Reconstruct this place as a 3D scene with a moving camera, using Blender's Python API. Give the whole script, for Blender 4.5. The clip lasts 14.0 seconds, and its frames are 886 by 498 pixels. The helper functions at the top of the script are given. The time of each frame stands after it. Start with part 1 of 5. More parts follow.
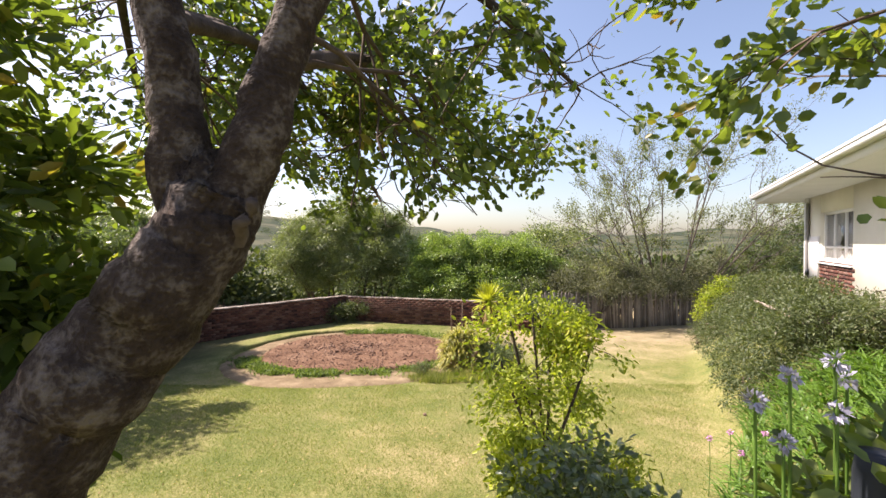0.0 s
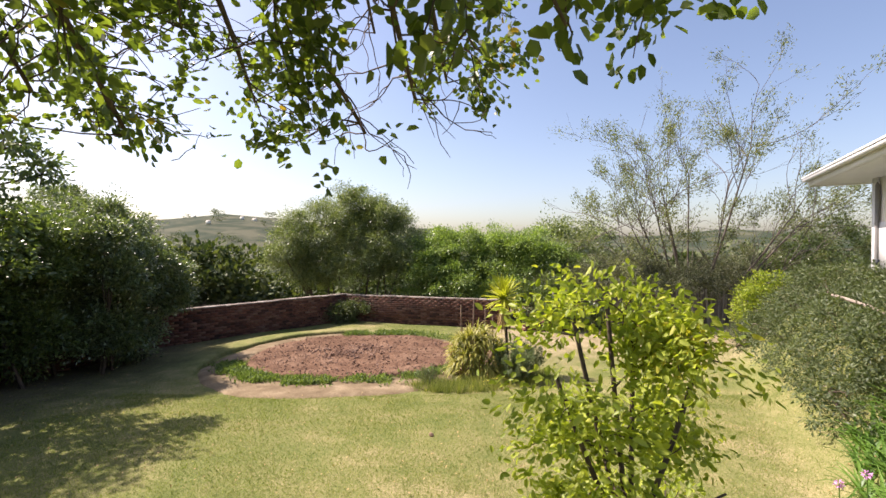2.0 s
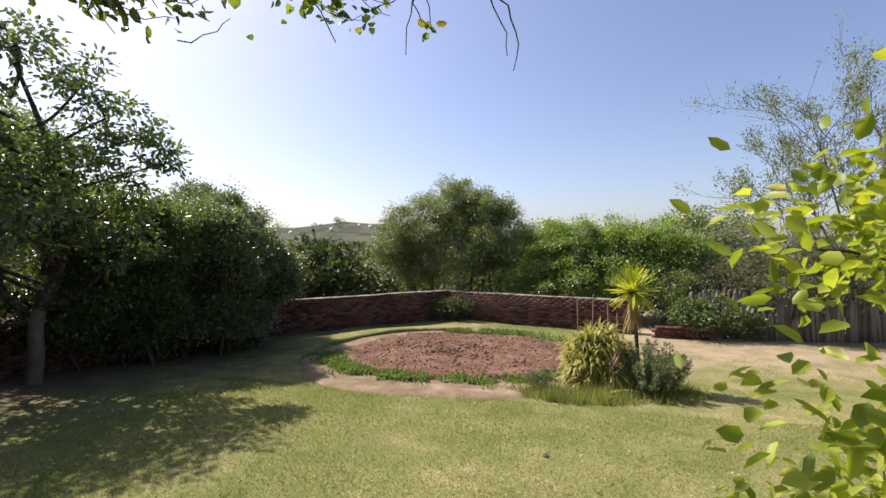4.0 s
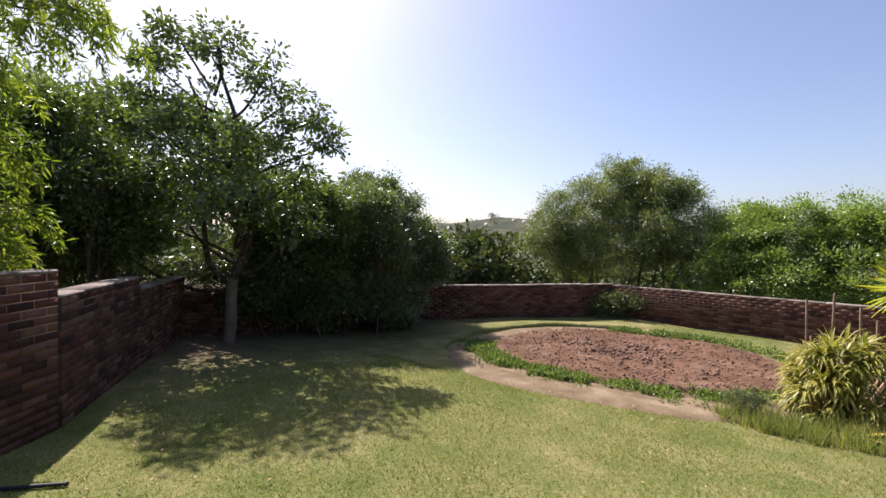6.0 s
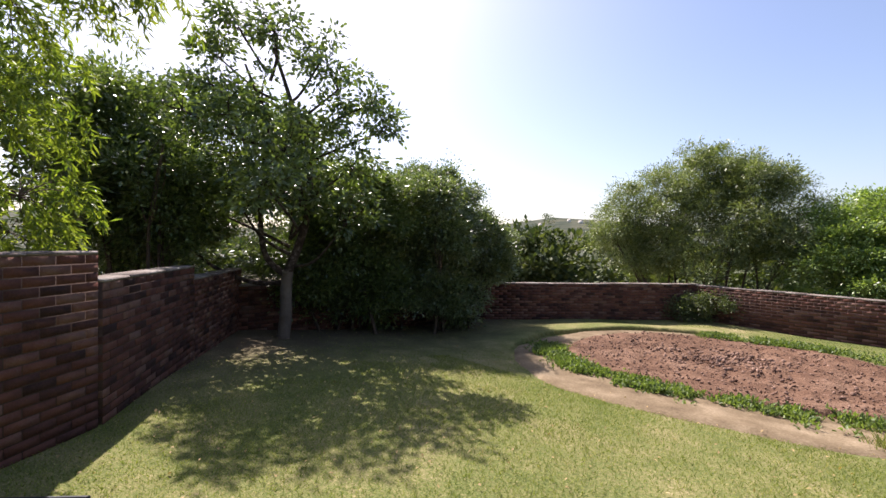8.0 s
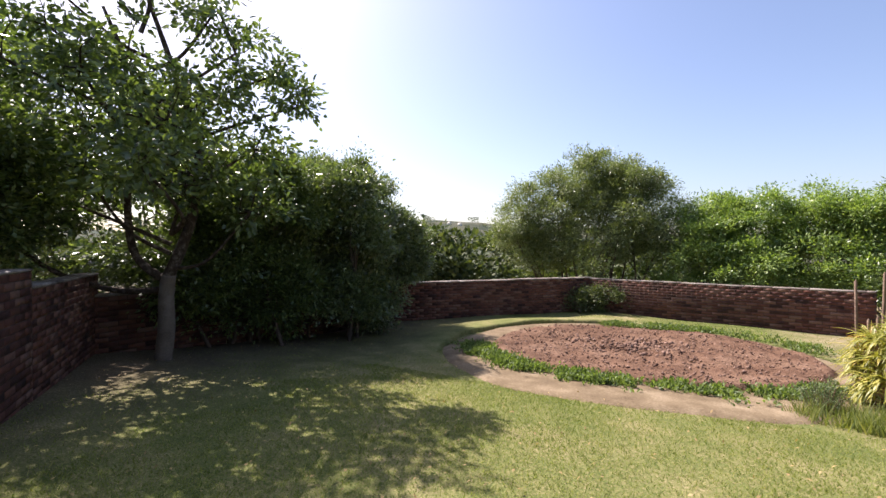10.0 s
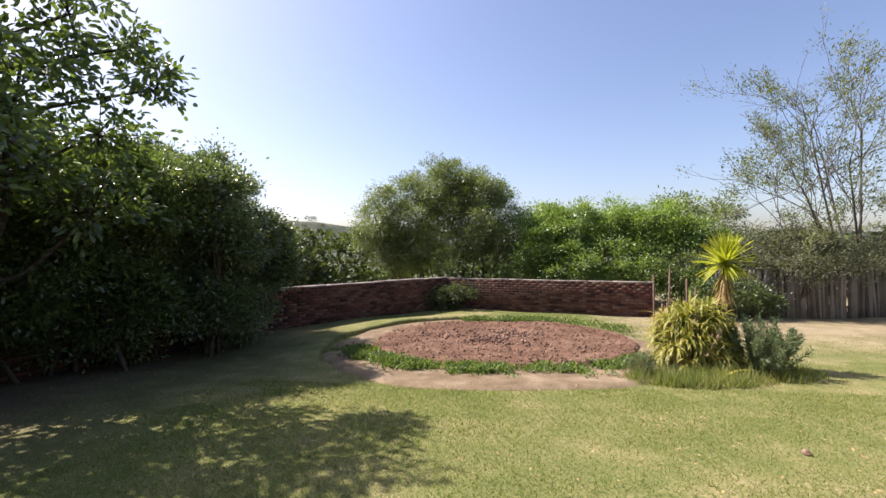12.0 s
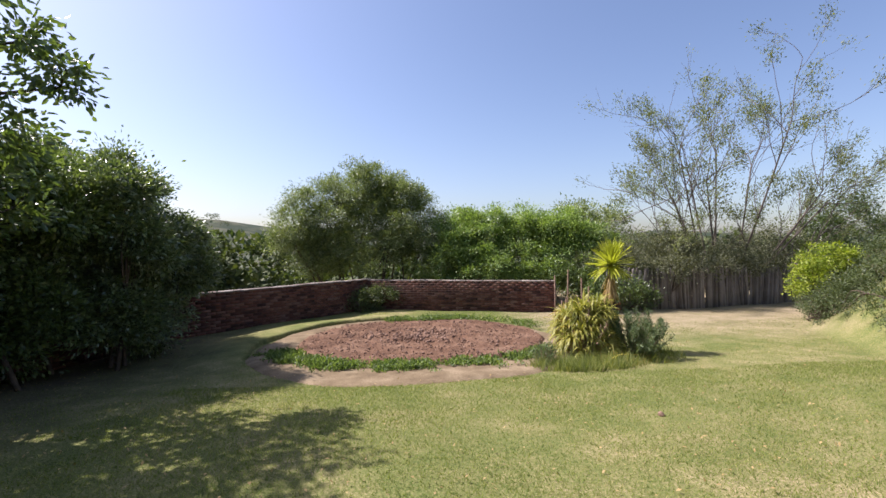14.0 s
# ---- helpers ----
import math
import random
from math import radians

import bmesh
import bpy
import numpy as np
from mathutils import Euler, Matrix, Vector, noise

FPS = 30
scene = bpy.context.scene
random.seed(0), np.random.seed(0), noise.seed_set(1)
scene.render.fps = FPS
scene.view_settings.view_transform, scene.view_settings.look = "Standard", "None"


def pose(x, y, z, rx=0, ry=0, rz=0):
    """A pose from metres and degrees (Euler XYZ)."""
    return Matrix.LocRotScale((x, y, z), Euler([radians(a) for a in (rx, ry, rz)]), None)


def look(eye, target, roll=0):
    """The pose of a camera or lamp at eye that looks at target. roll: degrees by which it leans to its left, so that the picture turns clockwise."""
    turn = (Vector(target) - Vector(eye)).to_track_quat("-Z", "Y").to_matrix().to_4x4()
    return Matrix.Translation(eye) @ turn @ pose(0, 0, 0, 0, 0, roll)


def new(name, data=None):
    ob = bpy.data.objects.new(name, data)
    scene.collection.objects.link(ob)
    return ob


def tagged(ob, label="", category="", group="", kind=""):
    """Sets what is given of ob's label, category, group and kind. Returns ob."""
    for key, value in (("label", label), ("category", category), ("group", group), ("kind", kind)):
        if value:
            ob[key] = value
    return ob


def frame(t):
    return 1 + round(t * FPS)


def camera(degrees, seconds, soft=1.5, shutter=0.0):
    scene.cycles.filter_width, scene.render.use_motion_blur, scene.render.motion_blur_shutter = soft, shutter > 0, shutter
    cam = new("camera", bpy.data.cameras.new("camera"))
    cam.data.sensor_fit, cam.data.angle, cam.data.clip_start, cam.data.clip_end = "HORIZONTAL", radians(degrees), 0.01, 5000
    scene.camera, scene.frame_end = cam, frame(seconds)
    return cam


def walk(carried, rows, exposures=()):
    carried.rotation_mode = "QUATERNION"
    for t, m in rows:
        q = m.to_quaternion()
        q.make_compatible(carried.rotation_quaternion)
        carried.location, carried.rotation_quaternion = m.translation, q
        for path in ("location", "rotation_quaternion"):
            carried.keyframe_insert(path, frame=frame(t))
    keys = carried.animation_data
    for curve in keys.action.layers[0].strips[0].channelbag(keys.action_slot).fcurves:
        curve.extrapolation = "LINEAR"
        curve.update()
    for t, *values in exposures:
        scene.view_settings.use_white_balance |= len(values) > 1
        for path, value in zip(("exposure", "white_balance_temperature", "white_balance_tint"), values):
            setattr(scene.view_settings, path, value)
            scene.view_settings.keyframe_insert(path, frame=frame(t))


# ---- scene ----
cam = camera(92.5, 14.0)
PATH = [
    (0, (0.0, 0.0, 1.6), (0.024, 2.0, 1.564), 0.1),
    (0.5, (-0.004, 0.358, 1.551), (0.011, 2.358, 1.513), 0.0),
    (1, (-0.019, 0.669, 1.5), (-0.01, 2.669, 1.467), 0.0),
    (1.5, (-0.038, 0.966, 1.435), (-0.038, 2.965, 1.405), 0.0),
    (2, (-0.042, 1.268, 1.31), (-0.046, 3.267, 1.282), -0.0),
    (2.5, (-0.064, 1.558, 1.236), (-0.147, 3.556, 1.206), -0.0),
    (2.7, (-0.072, 1.666, 1.208), (-0.2, 3.661, 1.184), -0.2),
    (4.8, (-0.206, 2.618, 0.81), (-0.978, 4.463, 0.797), 0.3),
    (5, (-0.234, 2.692, 0.796), (-1.078, 4.506, 0.778), 0.4),
    (5.5, (-0.329, 2.857, 0.734), (-1.339, 4.583, 0.712), 0.5),
    (6, (-0.435, 3.047, 0.665), (-1.58, 4.687, 0.638), 0.5),
    (6.5, (-0.543, 3.219, 0.623), (-1.824, 4.755, 0.596), 0.6),
    (7, (-0.651, 3.358, 0.587), (-2.02, 4.815, 0.565), 0.4),
    (7.2, (-0.708, 3.394, 0.576), (-2.091, 4.839, 0.551), 0.4),
    (9.3, (-1.65, 3.563, 0.348), (-2.724, 5.251, 0.338), -0.1),
    (9.5, (-1.735, 3.574, 0.345), (-2.75, 5.298, 0.338), -0.4),
    (10, (-1.971, 3.59, 0.374), (-2.855, 5.384, 0.362), -0.1),
    (10.5, (-2.178, 3.581, 0.396), (-2.897, 5.447, 0.379), -0.1),
    (11, (-2.361, 3.513, 0.422), (-2.874, 5.446, 0.401), -0.2),
    (11.5, (-2.514, 3.384, 0.424), (-2.839, 5.357, 0.407), -0.2),
    (12, (-2.625, 3.224, 0.444), (-2.791, 5.217, 0.431), -0.3),
    (12.5, (-2.749, 3.072, 0.468), (-2.783, 5.072, 0.455), -0.3),
    (13, (-2.776, 2.949, 0.491), (-2.673, 4.946, 0.475), -0.4),
    (13.5, (-2.758, 2.834, 0.514), (-2.57, 4.825, 0.498), -0.4),
    (14, (-2.739, 2.761, 0.54), (-2.515, 4.748, 0.522), -0.4),
]
walk(cam, [(t, look(eye, target, roll)) for t, eye, target, roll in PATH], [(0, 1.25, 6950, 22), (1.5, 1.15, 6950, 22), (2.7, 0.9, 6600, 22), (5, 0.72, 6450, 23), (7.2, 0.9, 6450, 23), (9.5, 1.06, 6450, 23), (11, 1.03, 6500, 23), (14, 0.83, 6200, 22)])

# ---- world and sun ----
SUN_AZ, SUN_EL = radians(70), radians(49)      # azimuth to the left of +y
sun_way = Vector((-math.sin(SUN_AZ) * math.cos(SUN_EL), math.cos(SUN_AZ) * math.cos(SUN_EL), math.sin(SUN_EL)))
world = bpy.data.worlds.new("sky")
world.use_nodes = True
scene.world = world
wn, wl = world.node_tree.nodes, world.node_tree.links
sky = wn.new("ShaderNodeTexSky")
sky.sky_type, sky.sun_disc = "NISHITA", False
sky.sun_elevation, sky.sun_rotation = SUN_EL, -SUN_AZ
sky.air_density, sky.dust_density, sky.ozone_density = 1.0, 1.8, 1.5
wn["Background"].inputs["Strength"].default_value = 0.102
wl.new(sky.outputs[0], wn["Background"].inputs["Color"])
sun = new("sun", bpy.data.lights.new("sun", "SUN"))
sun.data.energy, sun.data.angle, sun.data.color = 5.0, radians(0.55), (1.0, 0.95, 0.87)
sun.matrix_world = look(sun_way * 60, (0, 0, 0))


# ---- materials ----
def material(name, rough=0.8, metal=0.0):
    m = bpy.data.materials.new(name)
    m.use_nodes = True
    b = m.node_tree.nodes["Principled BSDF"]
    b.inputs["Roughness"].default_value, b.inputs["Metallic"].default_value = rough, metal
    return m, m.node_tree.nodes, m.node_tree.links, b


def surface(name, stops, scale=3.0, fine=60.0, rough=0.85, bump=0.4, depth=0.01, metal=0.0, per="", spec=0.3, mixing=0.35):
    """A noisy surface: colours by coarse and fine noise, with relief."""
    m, n, l, b = material(name, rough, metal)
    b.inputs["Specular IOR Level"].default_value = spec
    geo = n.new("ShaderNodeNewGeometry")
    a, c = n.new("ShaderNodeTexNoise"), n.new("ShaderNodeTexNoise")
    a.inputs["Scale"].default_value, c.inputs["Scale"].default_value = scale, fine
    a.inputs["Detail"].default_value, c.inputs["Detail"].default_value = 6, 4
    for t in (a, c):
        l.new(geo.outputs["Position"], t.inputs["Vector"])
    mix = n.new("ShaderNodeMix")
    mix.inputs["Factor"].default_value = mixing
    l.new(a.outputs["Fac"], mix.inputs[2]), l.new(c.outputs["Fac"], mix.inputs[3])
    fac = mix.outputs[0]
    if per:
        if per == "object":
            rnd = n.new("ShaderNodeObjectInfo").outputs["Random"]
        else:
            rnd = geo.outputs["Random Per Island"]
        mm = n.new("ShaderNodeMix")
        mm.inputs["Factor"].default_value = 0.4
        l.new(fac, mm.inputs[2]), l.new(rnd, mm.inputs[3])
        fac = mm.outputs[0]
    r = n.new("ShaderNodeValToRGB")
    while len(r.color_ramp.elements) < len(stops):
        r.color_ramp.elements.new(0.5)
    for e, (at, col) in zip(r.color_ramp.elements, stops):
        e.position, e.color = at, (*col, 1)
    l.new(fac, r.inputs[0]), l.new(r.outputs[0], b.inputs["Base Color"])
    if bump:
        k = n.new("ShaderNodeBump")
        k.inputs["Strength"].default_value, k.inputs["Distance"].default_value = bump, depth
        l.new(c.outputs["Fac"], k.inputs["Height"]), l.new(k.outputs[0], b.inputs["Normal"])
    return m


def foliage(name, dark, light, trans=0.35, rough=0.45, tint=(1.0, 1.0, 0.55), old=None, spec=0.35):
    """Leaves: colour varies leaf by leaf and over the crown; light shines through."""
    m, n, l, b = material(name, rough)
    b.inputs["Specular IOR Level"].default_value = spec
    geo = n.new("ShaderNodeNewGeometry")
    t = n.new("ShaderNodeTexNoise")
    t.inputs["Scale"].default_value = 1.3
    l.new(geo.outputs["Position"], t.inputs["Vector"])
    mix = n.new("ShaderNodeMix")
    mix.inputs["Factor"].default_value = 0.6
    l.new(t.outputs["Fac"], mix.inputs[2]), l.new(geo.outputs["Random Per Island"], mix.inputs[3])
    r = n.new("ShaderNodeValToRGB")
    stops = [(0.2, dark), (0.75, light)] + ([(0.86, old)] if old else [])
    while len(r.color_ramp.elements) < len(stops):
        r.color_ramp.elements.new(0.5)
    for e, (at, col) in zip(r.color_ramp.elements, stops):
        e.position, e.color = at, (*col, 1)
    l.new(mix.outputs[0], r.inputs[0]), l.new(r.outputs[0], b.inputs["Base Color"])
    tr = n.new("ShaderNodeBsdfTranslucent")
    up = n.new("ShaderNodeMix")
    up.data_type, up.blend_type = "RGBA", "MULTIPLY"
    up.inputs["Factor"].default_value = 1.0
    up.inputs[7].default_value = (tint[0] * 1.5, tint[1] * 1.6, tint[2], 1)
    l.new(r.outputs[0], up.inputs[6]), l.new(up.outputs[2], tr.inputs["Color"])
    ms = n.new("ShaderNodeMixShader")
    ms.inputs[0].default_value = trans
    l.new(b.outputs[0], ms.inputs[1]), l.new(tr.outputs[0], ms.inputs[2])
    l.new(ms.outputs[0], n["Material Output"].inputs["Surface"])
    return m


def lawn_material():
    m, n, l, b = material("lawn", 0.95)
    b.inputs["Specular IOR Level"].default_value = 0.1
    geo = n.new("ShaderNodeNewGeometry")
    def tex(scale, detail):
        t = n.new("ShaderNodeTexNoise")
        t.inputs["Scale"].default_value, t.inputs["Detail"].default_value = scale, detail
        l.new(geo.outputs["Position"], t.inputs["Vector"])
        return t.outputs["Fac"]
    big, mid, fine = tex(0.35, 3), tex(2.2, 6), tex(70, 3)
    def mixed(a, c, f):
        x = n.new("ShaderNodeMix")
        x.inputs["Factor"].default_value = f
        l.new(a, x.inputs[2]), l.new(c, x.inputs[3])
        return x.outputs[0]
    grain = mixed(tex(28, 5), tex(160, 2), 0.5)
    fac = mixed(mixed(mixed(big, mid, 0.5), fine, 0.4), grain, 0.3)
    r = n.new("ShaderNodeValToRGB")
    for at in (0.45, 0.55):
        r.color_ramp.elements.new(at)
    for e, (at, c) in zip(r.color_ramp.elements, [(0.37, (0.055, 0.072, 0.022)), (0.45, (0.125, 0.15, 0.043)), (0.53, (0.215, 0.202, 0.08)), (0.62, (0.41, 0.325, 0.19))]):
        e.position, e.color = at, (*c, 1)
    l.new(fac, r.inputs[0])
    # bare, dry earth along the far fence and where feet have worn the turf
    sep = n.new("ShaderNodeSeparateXYZ")
    l.new(geo.outputs["Position"], sep.inputs[0])
    def math_node(op, a, c):
        x = n.new("ShaderNodeMath")
        x.operation = op
        for i, v in enumerate((a, c)):
            if isinstance(v, (int, float)):
                x.inputs[i].default_value = v
            else:
                l.new(v, x.inputs[i])
        return x.outputs[0]
    rng_y = n.new("ShaderNodeMapRange")
    rng_y.inputs[1].default_value, rng_y.inputs[2].default_value = 11.5, 14.2
    l.new(math_node("ADD", sep.outputs[1], math_node("MULTIPLY", mid, 2.0)), rng_y.inputs[0])
    rng_x = n.new("ShaderNodeMapRange")
    rng_x.inputs[1].default_value, rng_x.inputs[2].default_value = 0.6, 2.2
    l.new(math_node("ADD", sep.outputs[0], mid), rng_x.inputs[0])
    bare = math_node("MULTIPLY", rng_y.outputs[0], rng_x.outputs[0])
    dirt = n.new("ShaderNodeValToRGB")
    for e, (at, c) in zip(dirt.color_ramp.elements, [(0.35, (0.24, 0.178, 0.112)), (0.65, (0.42, 0.335, 0.23))]):
        e.position, e.color = at, (*c, 1)
    l.new(mixed(mid, fine, 0.5), dirt.inputs[0])
    out = n.new("ShaderNodeMix")
    out.data_type = "RGBA"
    l.new(math_node("MULTIPLY", bare, 0.7), out.inputs["Factor"])
    l.new(r.outputs[0], out.inputs[6]), l.new(dirt.outputs[0], out.inputs[7])
    # leaf litter and bare earth under the trees along the west wall
    # darkened and spread wider, so the colour also deepens the trees' shade
    litter_shade_x = n.new("ShaderNodeMapRange")
    litter_shade_x.inputs[1].default_value, litter_shade_x.inputs[2].default_value = -4.2, -6.6
    l.new(math_node("ADD", sep.outputs[0], math_node("MULTIPLY", mid, 2.6)), litter_shade_x.inputs[0])
    litter_shade_ramp = n.new("ShaderNodeValToRGB")
    for e, (at, c) in zip(litter_shade_ramp.color_ramp.elements, [(0.35, (0.055, 0.038, 0.026)), (0.65, (0.21, 0.165, 0.115))]):
        e.position, e.color = at, (*c, 1)
    l.new(mixed(fine, grain, 0.5), litter_shade_ramp.inputs[0])
    o1 = n.new("ShaderNodeMix")
    o1.data_type = "RGBA"
    l.new(math_node("MULTIPLY", litter_shade_x.outputs[0], 0.9), o1.inputs["Factor"])
    l.new(out.outputs[2], o1.inputs[6]), l.new(litter_shade_ramp.outputs[0], o1.inputs[7])
    # beyond the garden: wooded country
    far = n.new("ShaderNodeMapRange")
    far.inputs[1].default_value, far.inputs[2].default_value = 24, 32
    ln = n.new("ShaderNodeVectorMath")
    ln.operation = "LENGTH"
    l.new(geo.outputs["Position"], ln.inputs[0]), l.new(ln.outputs["Value"], far.inputs[0])
    wood = n.new("ShaderNodeValToRGB")
    for e, (at, c) in zip(wood.color_ramp.elements, [(0.42, (0.035, 0.048, 0.028)), (0.62, (0.095, 0.095, 0.06))]):
        e.position, e.color = at, (*c, 1)
    l.new(tex(0.03, 8), wood.inputs[0])
    o2 = n.new("ShaderNodeMix")
    o2.data_type = "RGBA"
    l.new(far.outputs[0], o2.inputs["Factor"]), l.new(o1.outputs[2], o2.inputs[6]), l.new(wood.outputs[0], o2.inputs[7])
    l.new(o2.outputs[2], b.inputs["Base Color"])
    k = n.new("ShaderNodeBump")
    k.inputs["Strength"].default_value, k.inputs["Distance"].default_value = 0.7, 0.03
    l.new(mixed(fine, mid, 0.4), k.inputs["Height"]), l.new(k.outputs[0], b.inputs["Normal"])
    return m


M_LAWN = lawn_material()
M_BLADE = foliage("grass_blades", (0.095, 0.142, 0.03), (0.255, 0.28, 0.08), 0.36, 0.6, old=(0.5, 0.4, 0.23), spec=0.15)
M_SOIL = surface("red_soil", [(0.35, (0.1, 0.055, 0.035)), (0.5, (0.155, 0.089, 0.056)), (0.68, (0.235, 0.148, 0.098))], 1.6, 30, 0.95, 0.9, 0.03, spec=0.1)
M_CLOD = surface("soil_clods", [(0.3, (0.11, 0.064, 0.046)), (0.7, (0.29, 0.19, 0.14))], 4, 50, 0.95, 0.7, 0.01, per="island", spec=0.1)
M_SAND = surface("sandy_path", [(0.33, (0.105, 0.075, 0.044)), (0.5, (0.19, 0.142, 0.085)), (0.68, (0.32, 0.25, 0.16))], 2.4, 45, 0.95, 0.6, 0.012, spec=0.1)
M_BRICK = surface("old_red_brick", [(0.28, (0.04, 0.022, 0.02)), (0.42, (0.098, 0.043, 0.034)), (0.56, (0.142, 0.06, 0.043)), (0.74, (0.19, 0.115, 0.09))], 5, 70, 0.9, 0.6, 0.006, per="object", spec=0.2)
M_BRICKS = surface("old_red_brick_joined", [(0.28, (0.04, 0.022, 0.02)), (0.42, (0.098, 0.043, 0.034)), (0.56, (0.142, 0.06, 0.043)), (0.74, (0.19, 0.115, 0.09))], 5, 70, 0.9, 0.6, 0.006, per="island", spec=0.2)
M_MORTAR = surface("grey_mortar", [(0.35, (0.06, 0.038, 0.031)), (0.65, (0.115, 0.078, 0.063))], 6, 90, 0.95, 0.6, 0.006, spec=0.1)
M_COPING = surface("weathered_coping", [(0.35, (0.10, 0.075, 0.062)), (0.5, (0.20, 0.165, 0.14)), (0.66, (0.36, 0.33, 0.29))], 4, 60, 0.9, 0.5, 0.008, spec=0.2)
M_PALING = surface("grey_palings", [(0.3, (0.10, 0.084, 0.072)), (0.5, (0.19, 0.162, 0.14)), (0.7, (0.30, 0.262, 0.23))], 3, 50, 0.9, 0.6, 0.006, per="object", spec=0.2)
M_BARK = surface("grey_bark", [(0.32, (0.022, 0.014, 0.011)), (0.5, (0.055, 0.038, 0.029)), (0.64, (0.16, 0.13, 0.11))], 13, 70, 0.92, 1.0, 0.02, spec=0.2)
M_BARK_DARK = surface("dark_bark", [(0.3, (0.045, 0.032, 0.025)), (0.7, (0.14, 0.105, 0.08))], 7, 50, 0.9, 0.7, 0.01, spec=0.2)
M_BARK_PALE = surface("pale_bark", [(0.3, (0.17, 0.13, 0.10)), (0.7, (0.34, 0.29, 0.24))], 6, 50, 0.9, 0.5, 0.008, spec=0.2)
M_BARK_STEM = surface("grey_stem_bark", [(0.3, (0.085, 0.068, 0.055)), (0.7, (0.20, 0.165, 0.14))], 6, 50, 0.9, 0.5, 0.008, spec=0.2)
M_DEADWOOD = surface("bleached_wood", [(0.3, (0.25, 0.21, 0.18)), (0.7, (0.46, 0.41, 0.36))], 8, 60, 0.85, 0.5, 0.006)
M_STAKE = surface("weathered_stakes", [(0.3, (0.13, 0.085, 0.06)), (0.7, (0.29, 0.2, 0.14))], 8, 60, 0.85, 0.5, 0.006)
M_WALLPAINT = surface("cream_paint", [(0.35, (0.70, 0.66, 0.54)), (0.65, (0.80, 0.76, 0.64))], 1.5, 60, 0.7, 0.15, 0.004)
M_WHITE = surface("white_paint", [(0.35, (0.72, 0.71, 0.68)), (0.65, (0.82, 0.81, 0.79))], 2, 60, 0.5, 0.1, 0.003)
M_ROOF = surface("roof_sheets", [(0.35, (0.30, 0.27, 0.24)), (0.65, (0.42, 0.38, 0.34))], 1, 40, 0.6, 0.2, 0.004)
M_PIPE = surface("grey_pipe", [(0.3, (0.16, 0.15, 0.14)), (0.7, (0.24, 0.23, 0.22))], 3, 60, 0.5, 0.1, 0.002)
M_CURTAIN = surface("net_curtain", [(0.35, (0.62, 0.61, 0.58)), (0.65, (0.78, 0.77, 0.74))], 4, 60, 0.9, 0.1, 0.003)
M_DARK = surface("dark_plastic", [(0.3, (0.010, 0.013, 0.018)), (0.7, (0.025, 0.03, 0.04))], 3, 60, 0.55, 0.1, 0.002)
M_PINK = surface("pink_petals", [(0.3, (0.55, 0.22, 0.45)), (0.7, (0.75, 0.42, 0.66))], 20, 90, 0.7, 0.1, 0.002, per="island")
M_MAUVE = surface("mauve_petals", [(0.3, (0.30, 0.29, 0.36)), (0.7, (0.44, 0.43, 0.50))], 20, 90, 0.7, 0.1, 0.002, per="island")
M_YELLOW = surface("yellow_leaf_blades", [(0.3, (0.55, 0.42, 0.05)), (0.7, (0.72, 0.60, 0.12))], 20, 90, 0.6, 0.1, 0.002)
M_STALK = surface("dry_stalks", [(0.3, (0.24, 0.15, 0.10)), (0.7, (0.42, 0.29, 0.20))], 9, 60, 0.9, 0.4, 0.004)
M_GLASS = material("window_glass", 0.03)[0]
M_GLASS.node_tree.nodes["Principled BSDF"].inputs["Transmission Weight"].default_value = 1.0
M_GLASS.node_tree.nodes["Principled BSDF"].inputs["IOR"].default_value = 1.45

L_CANOPY = foliage("canopy_leaves", (0.048, 0.08, 0.02), (0.165, 0.21, 0.045), 0.5, 0.4, old=(0.25, 0.16, 0.035), spec=0.6)
L_DARK = foliage("dark_tree_leaves", (0.045, 0.078, 0.026), (0.17, 0.225, 0.075), 0.32, 0.36, spec=0.9)
L_GLOSS = foliage("glossy_shrub_leaves", (0.055, 0.085, 0.035), (0.2, 0.25, 0.11), 0.28, 0.38, spec=1.0)
L_BRIGHT = foliage("bright_hedge_leaves", (0.09, 0.16, 0.04), (0.31, 0.4, 0.12), 0.3, 0.4, spec=0.6)
L_OLIVE = foliage("olive_bush_leaves", (0.075, 0.112, 0.042), (0.255, 0.295, 0.125), 0.28, 0.45, spec=0.6)
L_GREY = foliage("grey_bush_leaves", (0.075, 0.085, 0.05), (0.20, 0.205, 0.13), 0.25, 0.6)
L_SAP = foliage("lime_leaves", (0.19, 0.25, 0.03), (0.42, 0.46, 0.07), 0.42, 0.45, old=(0.42, 0.36, 0.06))
L_FEATHER = foliage("feathery_leaves", (0.085, 0.105, 0.05), (0.22, 0.235, 0.12), 0.4, 0.55)
L_HEDGE = foliage("grey_green_hedge_leaves", (0.048, 0.07, 0.03), (0.13, 0.16, 0.07), 0.28, 0.5, old=(0.18, 0.155, 0.10))
L_STRAP = foliage("strap_leaves", (0.055, 0.12, 0.02), (0.15, 0.26, 0.05), 0.35, 0.4)
L_WEED = foliage("bed_weeds", (0.075, 0.12, 0.035), (0.21, 0.275, 0.095), 0.36, 0.5)
L_DRYGRASS = foliage("rank_grass", (0.1, 0.14, 0.04), (0.28, 0.29, 0.095), 0.35, 0.6, old=(0.36, 0.25, 0.14))
L_YUCCA = foliage("yucca_leaves", (0.24, 0.29, 0.03), (0.50, 0.50, 0.07), 0.35, 0.4)
